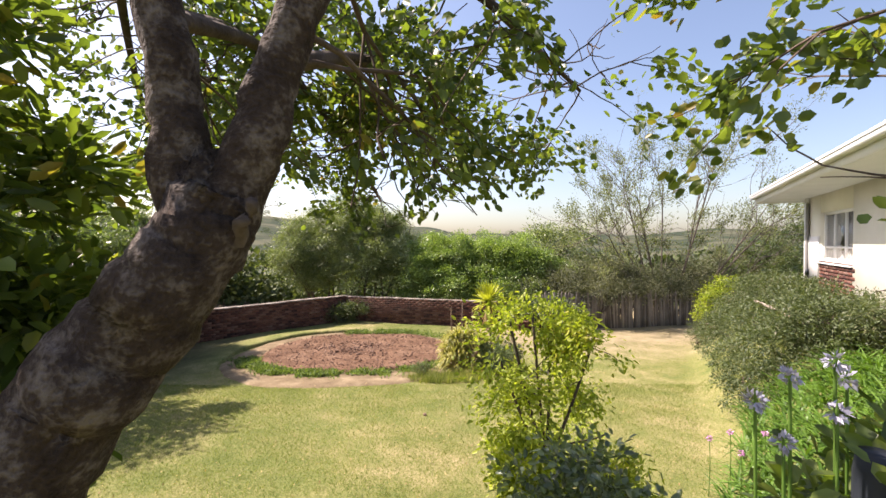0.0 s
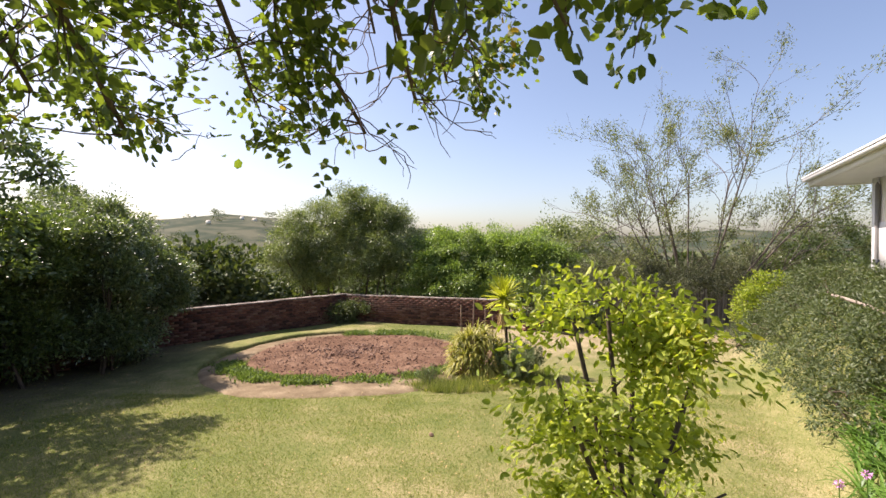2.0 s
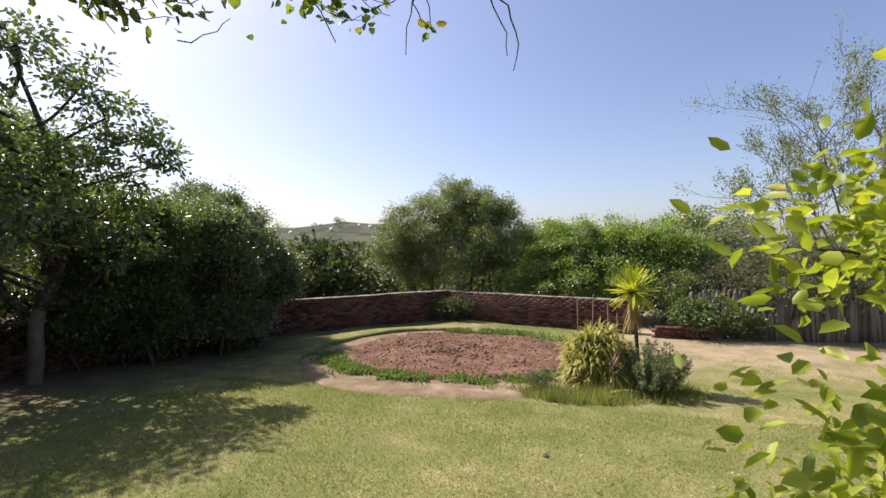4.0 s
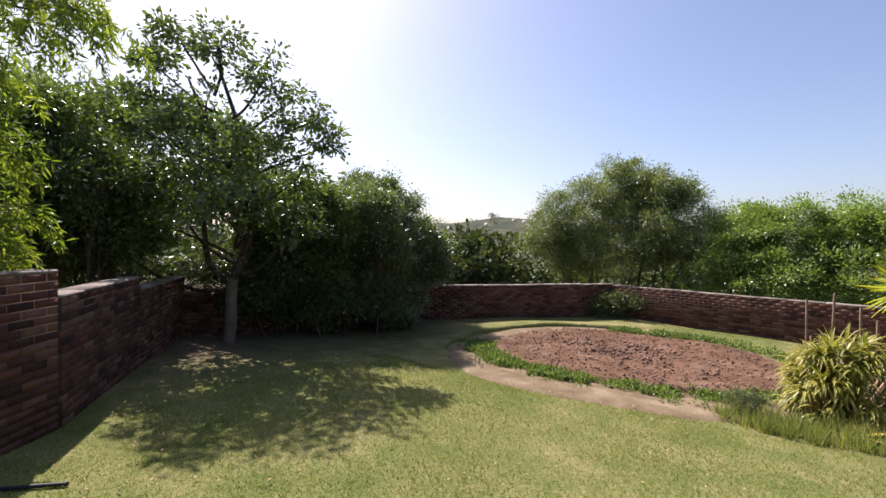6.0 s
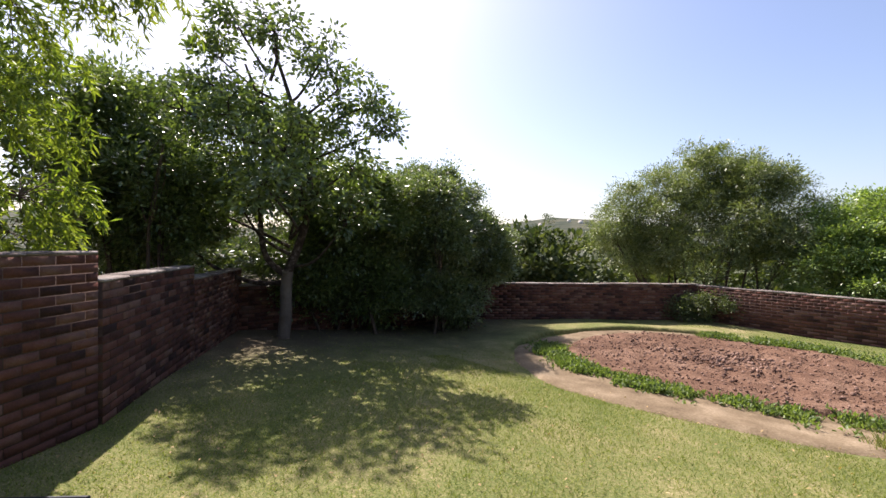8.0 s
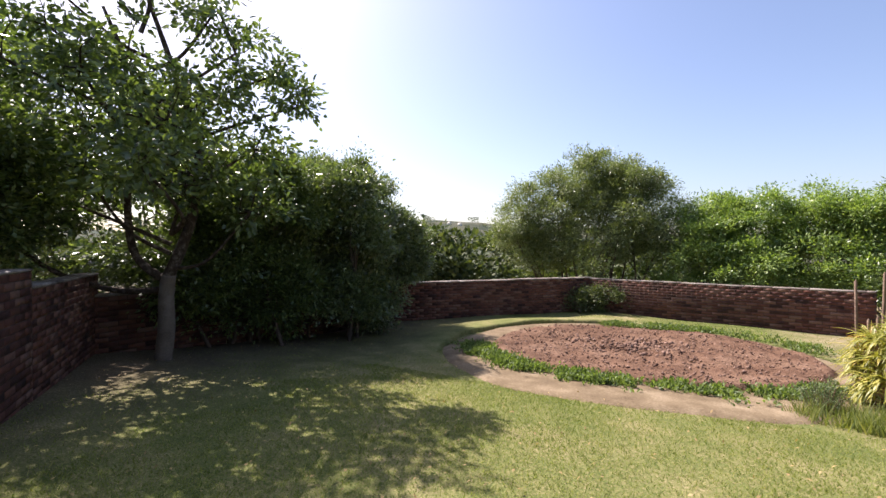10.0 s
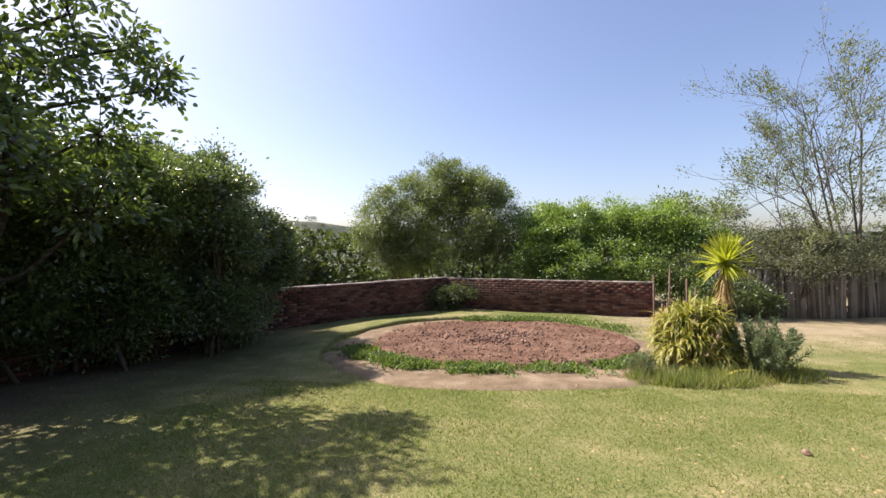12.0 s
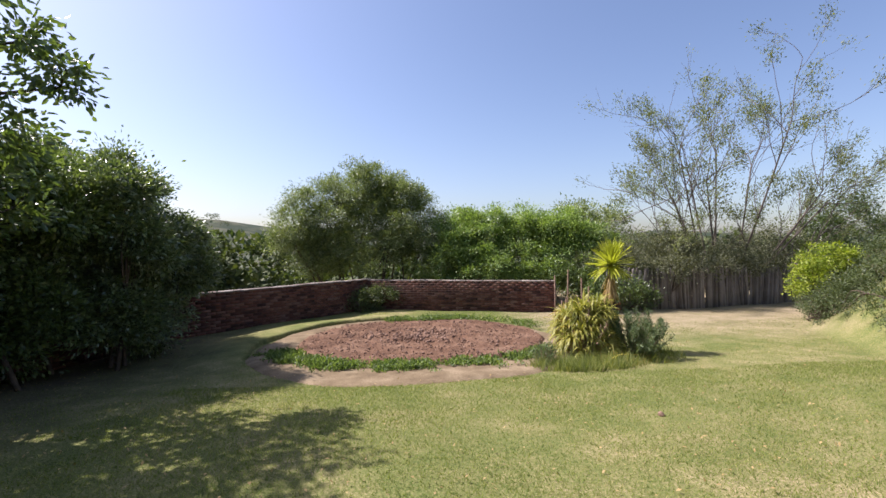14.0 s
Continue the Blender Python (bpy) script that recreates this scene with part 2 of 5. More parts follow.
L_YUCCA_OLD = foliage("dead_yucca_leaves", (0.28, 0.19, 0.08), (0.45, 0.32, 0.15), 0.2, 0.7)
L_ALOE = foliage("aloe_leaves", (0.17, 0.19, 0.04), (0.44, 0.40, 0.10), 0.25, 0.4, old=(0.42, 0.22, 0.07))
L_ROSE = foliage("rosemary_leaves", (0.07, 0.11, 0.045), (0.19, 0.24, 0.12), 0.2, 0.6)
L_YBUSH = foliage("yellow_green_leaves", (0.14, 0.21, 0.025), (0.36, 0.40, 0.06), 0.38, 0.45)
L_WILLOW = foliage("hanging_leaves", (0.10, 0.16, 0.028), (0.26, 0.31, 0.06), 0.45, 0.45)
L_WOODS = foliage("distant_woods", (0.035, 0.06, 0.02), (0.12, 0.145, 0.055), 0.2, 0.7)


# ---- the lie of the land ----
GY = [-60, -8, -1.5, 0, 1.5, 2.6, 3.5, 5.0, 6.8, 9.0, 11.0, 22, 40, 90, 300, 5000]
GZ = [0.3, 0.2, 0.1, 0.02, -0.36, -0.75, -0.98, -1.05, -1.14, -1.36, -1.5, -1.55, -4.0, -11, -22, -30]
HC, HU, HP = np.array((8.57, 9.74)), np.array((0.48, 0.88)), np.array((0.88, -0.48))   # house corner, along its front, into it


def smooth(a, b, v):
    s = np.clip((np.asarray(v, float) - a) / (b - a), 0, 1)
    return s * s * (3 - 2 * s)


def level(x, y):
    """Height of the ground."""
    x, y = np.asarray(x, float), np.asarray(y, float)
    z = np.interp(y, GY, GZ)
    q = (x - HC[0]) * HP[0] + (y - HC[1]) * HP[1]
    v = (x - HC[0]) * HU[0] + (y - HC[1]) * HU[1]
    bank = smooth(-2.4, -0.7, q) * smooth(2.6, 0.3, v) * smooth(-13, -8, v)
    z = z + (0.12 - z) * bank * (z < 0.12)
    z = z + 0.02 * np.sin(x * 1.7 + 0.6 * y) * np.cos(y * 1.3 - 0.5 * x) * smooth(60, 30, np.abs(y))
    return z


# ---- mesh tools ----
def mesh_from(name, verts, faces, mat, smooth_shade=False):
    """One mesh from arrays: verts (n, 3), faces (m, 3 or 4)."""
    verts, faces = np.asarray(verts, np.float32), np.asarray(faces, np.int32)
    me = bpy.data.meshes.new(name)
    k = faces.shape[1]
    me.vertices.add(len(verts)), me.loops.add(faces.size), me.polygons.add(len(faces))
    me.vertices.foreach_set("co", verts.ravel())
    me.loops.foreach_set("vertex_index", faces.ravel())
    me.polygons.foreach_set("loop_start", np.arange(0, faces.size, k, dtype=np.int32))
    me.polygons.foreach_set("loop_total", np.full(len(faces), k, np.int32))
    if smooth_shade:
        me.polygons.foreach_set("use_smooth", np.ones(len(faces), bool))
    me.update(calc_edges=True)
    me.materials.append(mat)
    return me


def child(name, me, parent, label=""):
    ob = new(name, me)
    ob.parent = parent
    return tagged(ob, label)


def thing(name, x=0, y=0, z=0, label="", category="", group="", kind=""):
    ob = new(name)
    ob.location = (x, y, z)
    ob.empty_display_size = 0.1
    return tagged(ob, label, category, group, kind)


def joined(pieces):
    vs, fs, at = [], [], 0
    for v, f in pieces:
        vs.append(v), fs.append(np.asarray(f) + at)
        at += len(v)
    return np.concatenate(vs), np.concatenate(fs)


def tube(points, radii, sides=8, rough=0.0, rng=None, cap=True):
    """A tapering round limb along points."""
    p, radii = np.asarray(points, float), np.asarray(radii, float)
    if cap:
        p, radii = np.concatenate([p, p[-1:] + (p[-1:] - p[-2:-1]) * 0.05]), np.append(radii, 0.0005)
    d = np.gradient(p, axis=0)
    d /= np.linalg.norm(d, axis=1, keepdims=True) + 1e-9
    ref = np.array((0.31, 0.17, 0.93)) if abs(d[:, 2]).mean() < 0.8 else np.array((0.9, 0.3, 0.1))
    a = np.cross(d, ref)
    a /= np.linalg.norm(a, axis=1, keepdims=True) + 1e-9
    b = np.cross(d, a)
    w = np.linspace(0, 2 * np.pi, sides, endpoint=False)
    r = np.asarray(radii, float)[:, None] * np.ones(sides)
    if rough and rng is not None:
        r = r * (1 + rough * rng.normal(size=r.shape))
    v = p[:, None] + r[..., None] * (np.cos(w)[None, :, None] * a[:, None] + np.sin(w)[None, :, None] * b[:, None])
    n, f = len(p), []
    for i in range(n - 1):
        for j in range(sides):
            k = (j + 1) % sides
            f.append((i * sides + j, i * sides + k, (i + 1) * sides + k, (i + 1) * sides + j))
    v, f = v.reshape(-1, 3), np.array(f)
    return v, f


def curve_points(points, n):
    """A smooth line through points."""
    p = np.asarray(points, float)
    t = np.linspace(0, len(p) - 1, n)
    out = []
    for s in t:
        i = min(int(s), len(p) - 2)
        u = s - i
        p0, p1, p2, p3 = p[max(i - 1, 0)], p[i], p[i + 1], p[min(i + 2, len(p) - 1)]
        out.append(0.5 * ((2 * p1) + (p2 - p0) * u + (2 * p0 - 5 * p1 + 4 * p2 - p3) * u * u + (3 * p1 - p0 - 3 * p2 + p3) * u ** 3))
    return np.array(out)


def leaf_quads(at, length, width, rng, along=None, droop=0.0, flat=0.0):
    """Pointed leaves, each a folded blade of four corners, at the points given."""
    n = len(at)
    d = rng.normal(size=(n, 3)) if along is None else along + 0.55 * rng.normal(size=(n, 3))
    d[:, 2] -= droop
    d /= np.linalg.norm(d, axis=1, keepdims=True) + 1e-9
    up = rng.normal(size=(n, 3))
    up[:, 2] += flat
    s = np.cross(d, up)
    s /= np.linalg.norm(s, axis=1, keepdims=True) + 1e-9
    nn = np.cross(s, d)
    L = (length * rng.uniform(0.65, 1.25, n))[:, None]
    W = (width * rng.uniform(0.7, 1.2, n))[:, None]
    mid = at + d * L * 0.5
    v = np.stack([at, mid + s * W * 0.5 + nn * W * 0.12, at + d * L - nn * L * 0.08, mid - s * W * 0.5 + nn * W * 0.12], 1).reshape(-1, 3)
    return v, np.arange(4 * n).reshape(-1, 4)


def oval_leaves(at, length, width, rng, along, droop=0.0, flat=0.0):
    """Oval leaves folded on the midrib, two quads each."""
    n = len(at)
    d = along + 0.6 * rng.normal(size=(n, 3))
    d[:, 2] -= droop
    d /= np.linalg.norm(d, axis=1, keepdims=True) + 1e-9
    up = rng.normal(size=(n, 3))
    up[:, 2] += flat
    s = np.cross(d, up)
    s /= np.linalg.norm(s, axis=1, keepdims=True) + 1e-9
    nn = np.cross(s, d)
    L = (length * rng.uniform(0.6, 1.2, n))[:, None]
    W = (width * rng.uniform(0.75, 1.2, n))[:, None]
    lift = nn * W * 0.16
    a, b = at + d * L * 0.28, at + d * L * 0.72 - nn * L * 0.03
    v = np.stack([at, a + s * W * 0.46 + lift, b + s * W * 0.42 + lift, at + d * L - nn * L * 0.1, b - s * W * 0.42 + lift, a - s * W * 0.46 + lift], 1).reshape(-1, 3)
    i = np.arange(n)[:, None] * 6
    return v, np.concatenate([i + (0, 1, 2, 3), i + (0, 3, 4, 5)])


def blob_points(centres, radii, count, rng, shell=0.55, squash=0.8, clump=0.22, per=14):
    """Points in clumps near the outside of a heap of rounded masses."""
    centres, radii = np.asarray(centres, float), np.asarray(radii, float)
    w = radii ** 2
    nc = max(count // per, 1)
    pick = rng.choice(len(centres), nc, p=w / w.sum())
    d = rng.normal(size=(nc, 3))
    d /= np.linalg.norm(d, axis=1, keepdims=True)
    r = radii[pick] * (shell + (1.08 - shell) * rng.random(nc) ** 0.6)
    c = centres[pick] + d * r[:, None] * np.array((1, 1, squash))
    who = rng.integers(0, nc, count)
    spread = clump * (0.5 + rng.random(nc))[who]
    off = rng.normal(size=(count, 3)) * (0.5, 0.5, 0.36)
    return c[who] + off * spread[:, None], d[who] * 0.6 + off * 1.6 + (0, 0, 0.15)


def grow(start, way, length, radius, depth, rng, tubes, ends, spread=0.6, kids=(2, 4), lift=0.15, shrink=0.68, sides=6, wander=0.12):
    """A branch that wanders, and its branches in turn; twig ends are collected."""
    way = np.asarray(way, float) / np.linalg.norm(way)
    n = 6
    p = [np.asarray(start, float)]
    for i in range(n - 1):
        way = way + rng.normal(size=3) * wander + np.array((0, 0, lift * 0.15))
        way /= np.linalg.norm(way)
        p.append(p[-1] + way * length / (n - 1))
    p = np.array(p)
    tubes.append(tube(p, np.linspace(radius, radius * 0.55, n), max(sides - (0 if depth > 1 else 2), 3), cap=False))
    if depth == 0:
        ends.extend((q, way) for q in p[2:])
        return
    for k in range(rng.integers(kids[0], kids[1] + 1)):
        i = rng.integers(2, n) if k else n - 1
        side = rng.normal(size=3)
        side -= side @ way * way
        side /= np.linalg.norm(side)
        w = way + side * spread * rng.uniform(0.6, 1.3) + np.array((0, 0, lift))
        grow(p[i], w, length * shrink * rng.uniform(0.75, 1.2), radius * 0.58 * (1 if k else 1.1), depth - 1, rng, tubes, ends, spread, kids, lift, shrink, sides, wander)
    if depth == 1:
        ends.extend((q, way) for q in p[4:])


def leaves_on(ends, per, scatter, rng):
    q = np.array([e[0] for e in ends])
    w = np.array([e[1] for e in ends])
    i = np.repeat(np.arange(len(q)), per)
    return q[i] + rng.normal(size=(len(i), 3)) * scatter, w[i]


def box(x0, y0, z0, x1, y1, z1):
    v = np.array([(x, y, z) for x in (x0, x1) for y in (y0, y1) for z in (z0, z1)], float)
    return v, np.array([(0, 1, 3, 2), (4, 6, 7, 5), (0, 4, 5, 1), (2, 3, 7, 6), (0, 2, 6, 4), (1, 5, 7, 3)])


def bevelled(x0, y0, z0, x1, y1, z1, e=0.006):
    """A block with chamfered edges."""
    bm = bmesh.new()
    bmesh.ops.create_cube(bm, size=1)
    for q in bm.verts:
        q.co = Vector((x0 + (q.co.x + 0.5) * (x1 - x0), y0 + (q.co.y + 0.5) * (y1 - y0), z0 + (q.co.z + 0.5) * (z1 - z0)))
    bmesh.ops.bevel(bm, geom=bm.edges[:], offset=e, segments=1, affect="EDGES")
    bmesh.ops.triangulate(bm, faces=bm.faces[:])
    bm.verts.index_update()
    out = np.array([q.co[:] for q in bm.verts]), np.array([[q.index for q in fc.verts] for fc in bm.faces])
    bm.free()
    return out


def placed(piece, origin, along):
    """A piece built along x, laid from origin along a direction in the plan."""
    v, f = piece
    a = np.array((*along, 0.0))
    a /= np.linalg.norm(a)
    b = np.array((-a[1], a[0], 0))
    return np.asarray(origin, float) + v[:, :1] * a + v[:, 1:2] * b + v[:, 2:] * np.array((0, 0, 1)), f


# ---- ground ----
def grid_mesh(name, xs, ys, mat, height):
    X, Y = np.meshgrid(xs, ys)
    Z = height(X, Y)
    nx, ny = len(xs), len(ys)
    i = np.arange(nx * ny).reshape(ny, nx)
    f = np.stack([i[:-1, :-1], i[:-1, 1:], i[1:, 1:], i[1:, :-1]], -1).reshape(-1, 4)
    return mesh_from(name, np.stack([X, Y, Z], -1).reshape(-1, 3), f, mat, True)


def land(x, y):
    z = level(x, y)
    r = np.hypot(x, y)
    bearing = np.degrees(np.arctan2(-x, y))
    ridge = 27 * np.exp(-((bearing - 27) / 22) ** 2) + 10 + 5 * np.sin(bearing * 0.31) + 2.2 * np.sin(bearing * 0.9 + 1)
    hill = smooth(260, 800, r) * smooth(-30, 40, y) * (ridge + 30)
    return z + hill


coarse = [30, 45, 65, 90, 130, 180, 250, 330, 420, 520, 640, 780, 950, 1200, 2000, 4500]
axis_x = np.array([-c for c in coarse[::-1]] + list(np.arange(-22, 24.01, 0.22)) + coarse, float)
axis_y = np.array([-c for c in coarse[::-1]] + list(np.arange(-12, 26.01, 0.22)) + coarse, float)
for c in (-700, -600, -500, -400, -300, -220, -150, -100, 100, 150, 220, 300):
    axis_x = np.union1d(axis_x, [c])
ground = tagged(new("ground", grid_mesh("ground", axis_x, axis_y, M_LAWN, land)), "patchy sunlit lawn, green and straw-dry, sloping gently", "lawn", kind="structure")

# ---- the round bed and its sandy path ----
BED, BED_R, BED_TURN = (-2.15, 11.72), (2.68, 2.28), radians(11)
RING, RING_R = (-2.32, 11.4), (3.24, 3.16)


def polar_sheet(name, centre, radii, inner, mat, lift, seed, rings=26, sides=150, wob=0.05, lumps=0.0, turn=0.0):
    rng = np.random.default_rng(seed)
    w = np.linspace(0, 2 * np.pi, sides, endpoint=False)
    edge = 1 + wob * (np.sin(3 * w + 1) * 0.6 + np.sin(7 * w + 2) * 0.35 + np.sin(15 * w) * 0.25) + rng.normal(size=sides) * wob * 0.12
    t = np.linspace(inner, 1, rings)[:, None]
    u, q = radii[0] * t * edge * np.cos(w), radii[1] * t * edge * np.sin(w)
    x = centre[0] + u * math.cos(turn) - q * math.sin(turn)
    y = centre[1] + u * math.sin(turn) + q * math.cos(turn)
    z = level(x, y) + lift * (1 - smooth(0.93, 1.0, t)) + 0.004 - 0.03 * smooth(0.97, 1.0, t)
    if lumps:
        for sc, am in ((2.3, 0.5), (6.1, 0.35), (13.0, 0.3)):
            z = z + lumps * am * np.vectorize(lambda a, b: noise.noise(Vector((a * sc, b * sc, seed))))(x, y) * (1 - smooth(0.9, 1.0, t))
    i = np.arange(rings * sides).reshape(rings, sides)
    f = np.stack([i[:-1], i[1:], np.roll(i[1:], -1, 1), np.roll(i[:-1], -1, 1)], -1).reshape(-1, 4)
    v = np.stack([x, y, z], -1).reshape(-1, 3)
    return mesh_from(name, v, f, mat, True)


tagged(new("path", polar_sheet("path", RING, RING_R, 0.45, M_SAND, 0.035, 3, 34, 260, 0.02, 0.02)), "sandy footpath circling the dug bed", "path", kind="structure")
tagged(new("flower_bed", polar_sheet("flower_bed", BED, BED_R, 0.01, M_SOIL, 0.10, 5, 90, 260, 0.025, 0.07, BED_TURN)), "round bed of freshly dug red-brown soil", "soil bed", kind="structure")


def lawn_lip():
    """The turf beyond the sunken path: a cut edge that stands above the sand and slopes away."""
    rng = np.random.default_rng(15)
    w = np.radians(np.linspace(88, 212, 170))
    high = 0.10 * smooth(88, 104, np.degrees(w)) * smooth(212, 192, np.degrees(w))
    wob = 0.012 * np.sin(9 * w) + rng.normal(size=len(w)) * 0.006
    rows = []
    for r, k in ((0.985, -0.5), (0.992, 0.55), (1.0, 0.95), (1.03, 1.0), (1.1, 0.9), (1.18, 0.6), (1.28, 0.2), (1.36, -0.3)):
        rr = r + wob * (1.36 - r) / 0.36
        x, y = RING[0] + RING_R[0] * rr * np.cos(w), RING[1] + RING_R[1] * rr * np.sin(w)
        rows.append(np.stack([x, y, level(x, y) + high * k + (0.004 if k > 0 else -0.01)], -1))
    i = np.arange(len(rows) * len(w)).reshape(len(rows), -1)
    f = np.stack([i[:-1, :-1], i[:-1, 1:], i[1:, 1:], i[1:, :-1]], -1).reshape(-1, 4)
    return mesh_from("lawn_edge", np.concatenate(rows), f[:, ::-1], M_LAWN, True)


tagged(new("lawn_edge", lawn_lip()), "raised cut turf edge along the sandy path", "lawn edge", kind="structure")


def clods():
    rng = np.random.default_rng(11)
    base, faces = None, None
    bm = bmesh.new()
    bmesh.ops.create_icosphere(bm, subdivisions=1, radius=1)
    base = np.array([q.co[:] for q in bm.verts])
    bm.verts.index_update()
    faces = np.array([[q.index for q in fc.verts] for fc in bm.faces])
    bm.free()
    vs, fs = [], []
    n = 4200
    for k in range(n):
        a, r = rng.uniform(0, 2 * np.pi), math.sqrt(rng.random()) * 0.93
        x, y = BED[0] + BED_R[0] * r * math.cos(a), BED[1] + BED_R[1] * r * math.sin(a)
        big = k < 420
        if big:
            x, y = rng.normal(-2.35, 0.6), rng.normal(11.8, 0.4)
        s = 0.012 + 0.026 * rng.random() ** 2 if big else 0.005 + 0.018 * rng.random() ** 3
        z = float(level(x, y)) + 0.11
        vs.append(base * (1 + 0.28 * rng.normal(size=(len(base), 1))) * s * rng.uniform(0.6, 1.3, 3) + (x, y, z + s * 0.2))
        fs.append(faces + len(base) * k)
    return mesh_from("soil_clods", np.concatenate(vs), np.concatenate(fs), M_CLOD)


tagged(new("soil_clods", clods()), "broken clods of dug red-brown soil", "soil", kind="stuff")


def blades(name, x, y, tall, wide, mat, seed, lean=0.5):
    """Single blades of grass, a triangle each."""
    rng = np.random.default_rng(seed)
    n = len(x)
    z = level(x, y) - 0.004
    a = rng.uniform(0, 2 * np.pi, n)
    h = tall * rng.uniform(0.5, 1.3, n)
    b = np.stack([x, y, z], -1)
    s = np.stack([np.cos(a), np.sin(a), 0 * a], -1) * (wide * 0.5)
    t = b + np.stack([rng.normal(size=n) * lean * h, rng.normal(size=n) * lean * h, h], -1)
    v = np.stack([b - s, b + s, t], 1).reshape(-1, 3)
    return mesh_from(name, v, np.arange(3 * n).reshape(-1, 3), mat)


def inside(x, y, c, r, k=1.0):
    return ((x - c[0]) / r[0]) ** 2 + ((y - c[1]) / r[1]) ** 2 < k * k


def lawn_blades():
    rng = np.random.default_rng(21)
    n1, n2 = 300000, 190000
    x = np.concatenate([rng.uniform(-7, 6, n1), rng.uniform(-9.5, 11, n2)])
    y = np.concatenate([rng.uniform(3.6, 8.6, n1), rng.uniform(7.5, 16, n2)])
    patch = np.sin(x * 1.9 + np.sin(y * 1.3) * 2) * np.sin(y * 2.3 + np.cos(x * 1.1) * 2)
    keep = (~inside(x, y, RING, RING_R, 0.97)) & (rng.random(len(x)) < 0.72 + 0.28 * patch)
    keep &= ~((x < -5.6 + 0.5 * patch) & (rng.random(len(x)) < 0.8))
    keep &= ~((x > 2.2) & (y > 13) & (rng.random(len(x)) < 0.85))
    return blades("grass", x[keep], y[keep], 0.026, 0.0065, M_BLADE, 22, 0.75)


tagged(new("grass", lawn_blades()), "short dry lawn grass, green and straw-coloured", "grass", kind="stuff")

# ---- brick walls ----
TH, COURSE, BRICK = 0.222, 0.073, 0.226


def brick_wall(name, a, b, top, label, parts=0.0, seed=1, cope=0.03):
    """A brick wall from a to b in the plan: mortar core, bricks proud of it, weathered coping. parts: metres from a whose bricks are objects."""
    rng = np.random.default_rng(seed)
    a, b = np.array(a, float), np.array(b, float)
    length = np.linalg.norm(b - a)
    along = (b - a) / length
    pts = a + np.linspace(0, 1, 9)[:, None] * (b - a)
    low = float(level(pts[:, 0], pts[:, 1]).min()) - 0.12
    core = placed(box(0, -TH / 2 + 0.004, low, length, TH / 2 - 0.004, top - 0.004), (*a, 0), along)
    wall = tagged(new(name, mesh_from(name, *core, M_MORTAR)), label, "brick wall", kind="structure")
    capv = []
    x = 0.0
    while x < length - 0.05:
        w = min(rng.uniform(0.4, 0.9), length - x)
        capv.append(placed(bevelled(x, -TH / 2 - 0.014, top - 0.003, x + w - 0.004, TH / 2 + 0.014, top + cope + rng.uniform(-0.008, 0.008), 0.012), (*a, 0), along))
        x += w
    child("coping", mesh_from("coping", *joined(capv), M_COPING), wall, "weathered cement coping")
    one = mesh_from("brick", *bevelled(-0.108, -TH / 2, -0.0315, 0.108, TH / 2, 0.0315, 0.003), M_BRICK)
    half = mesh_from("brick", *bevelled(-0.053, -TH / 2, -0.0315, 0.053, TH / 2, 0.0315, 0.003), M_BRICK)
    ang = math.atan2(along[1], along[0])
    rest, rows, made = [], int((top - low) / COURSE), 0
    for r in range(rows):
        z = top - (r + 0.5) * COURSE
        x = 0.0 if r % 2 else -BRICK / 2
        while x < length - 0.03:
            x0, x1 = max(x, 0.002), min(x + BRICK - 0.01, length - 0.002)
            x += BRICK
            if x1 - x0 < 0.04:
                continue
            mid = (x0 + x1) / 2
            off, tilt = rng.normal() * 0.0012, rng.normal() * 0.003
            if mid < parts and made < 300 and x1 - x0 > 0.09:
                ob = new("brick", one if x1 - x0 > 0.18 else half)
                ob.parent = wall
                c = a + along * mid
                ob.matrix_basis = Matrix.Translation((c[0] - along[1] * off, c[1] + along[0] * off, z)) @ Matrix.Rotation(ang + tilt, 4, "Z")
                made += 1
            else:
                rest.append(placed(box(x0, -TH / 2 + off, z - 0.0315, x1, TH / 2 + off, z + 0.0315), (*a, 0), along))
    if rest:
        tagged(child("brickwork", mesh_from("brickwork", *joined(rest), M_BRICKS), wall), kind="stuff")
    return wall


brick_wall("wall_west_1", (-5.43, 4.10), (-4.86, 3.32), 0.38, "tall weathered red brick garden wall with stepped top", 0.0, 2)
brick_wall("wall_west_2", (-5.44, 4.11), (-7.25, 5.36), 0.15, "weathered red brick garden wall in tree shade", 1.9, 3)
brick_wall("wall_west_3", (-7.26, 5.37), (-9.15, 6.76), -0.02, "shaded red brick garden wall stepping down", 0.0, 4)
brick_wall("wall_north_west", (-9.1, 6.6), (-8.05, 12.5), -0.33, "dark red brick garden wall behind shrubs", 0.0, 5)
brick_wall("wall_north", (-8.1, 12.42), (-3.6, 16.9), -0.57, "low red brick garden wall with pale coping", 0.0, 6)
brick_wall("wall_north_east", (-3.66, 16.85), (2.15, 15.3), -0.60, "low red brick garden wall, patched and stained", 0.0, 7)
brick_wall("wall_west_back", (-4.88, 3.25), (-5.3, -8.0), 0.95, "plain brick boundary wall beside the bank", 0.0, 8)

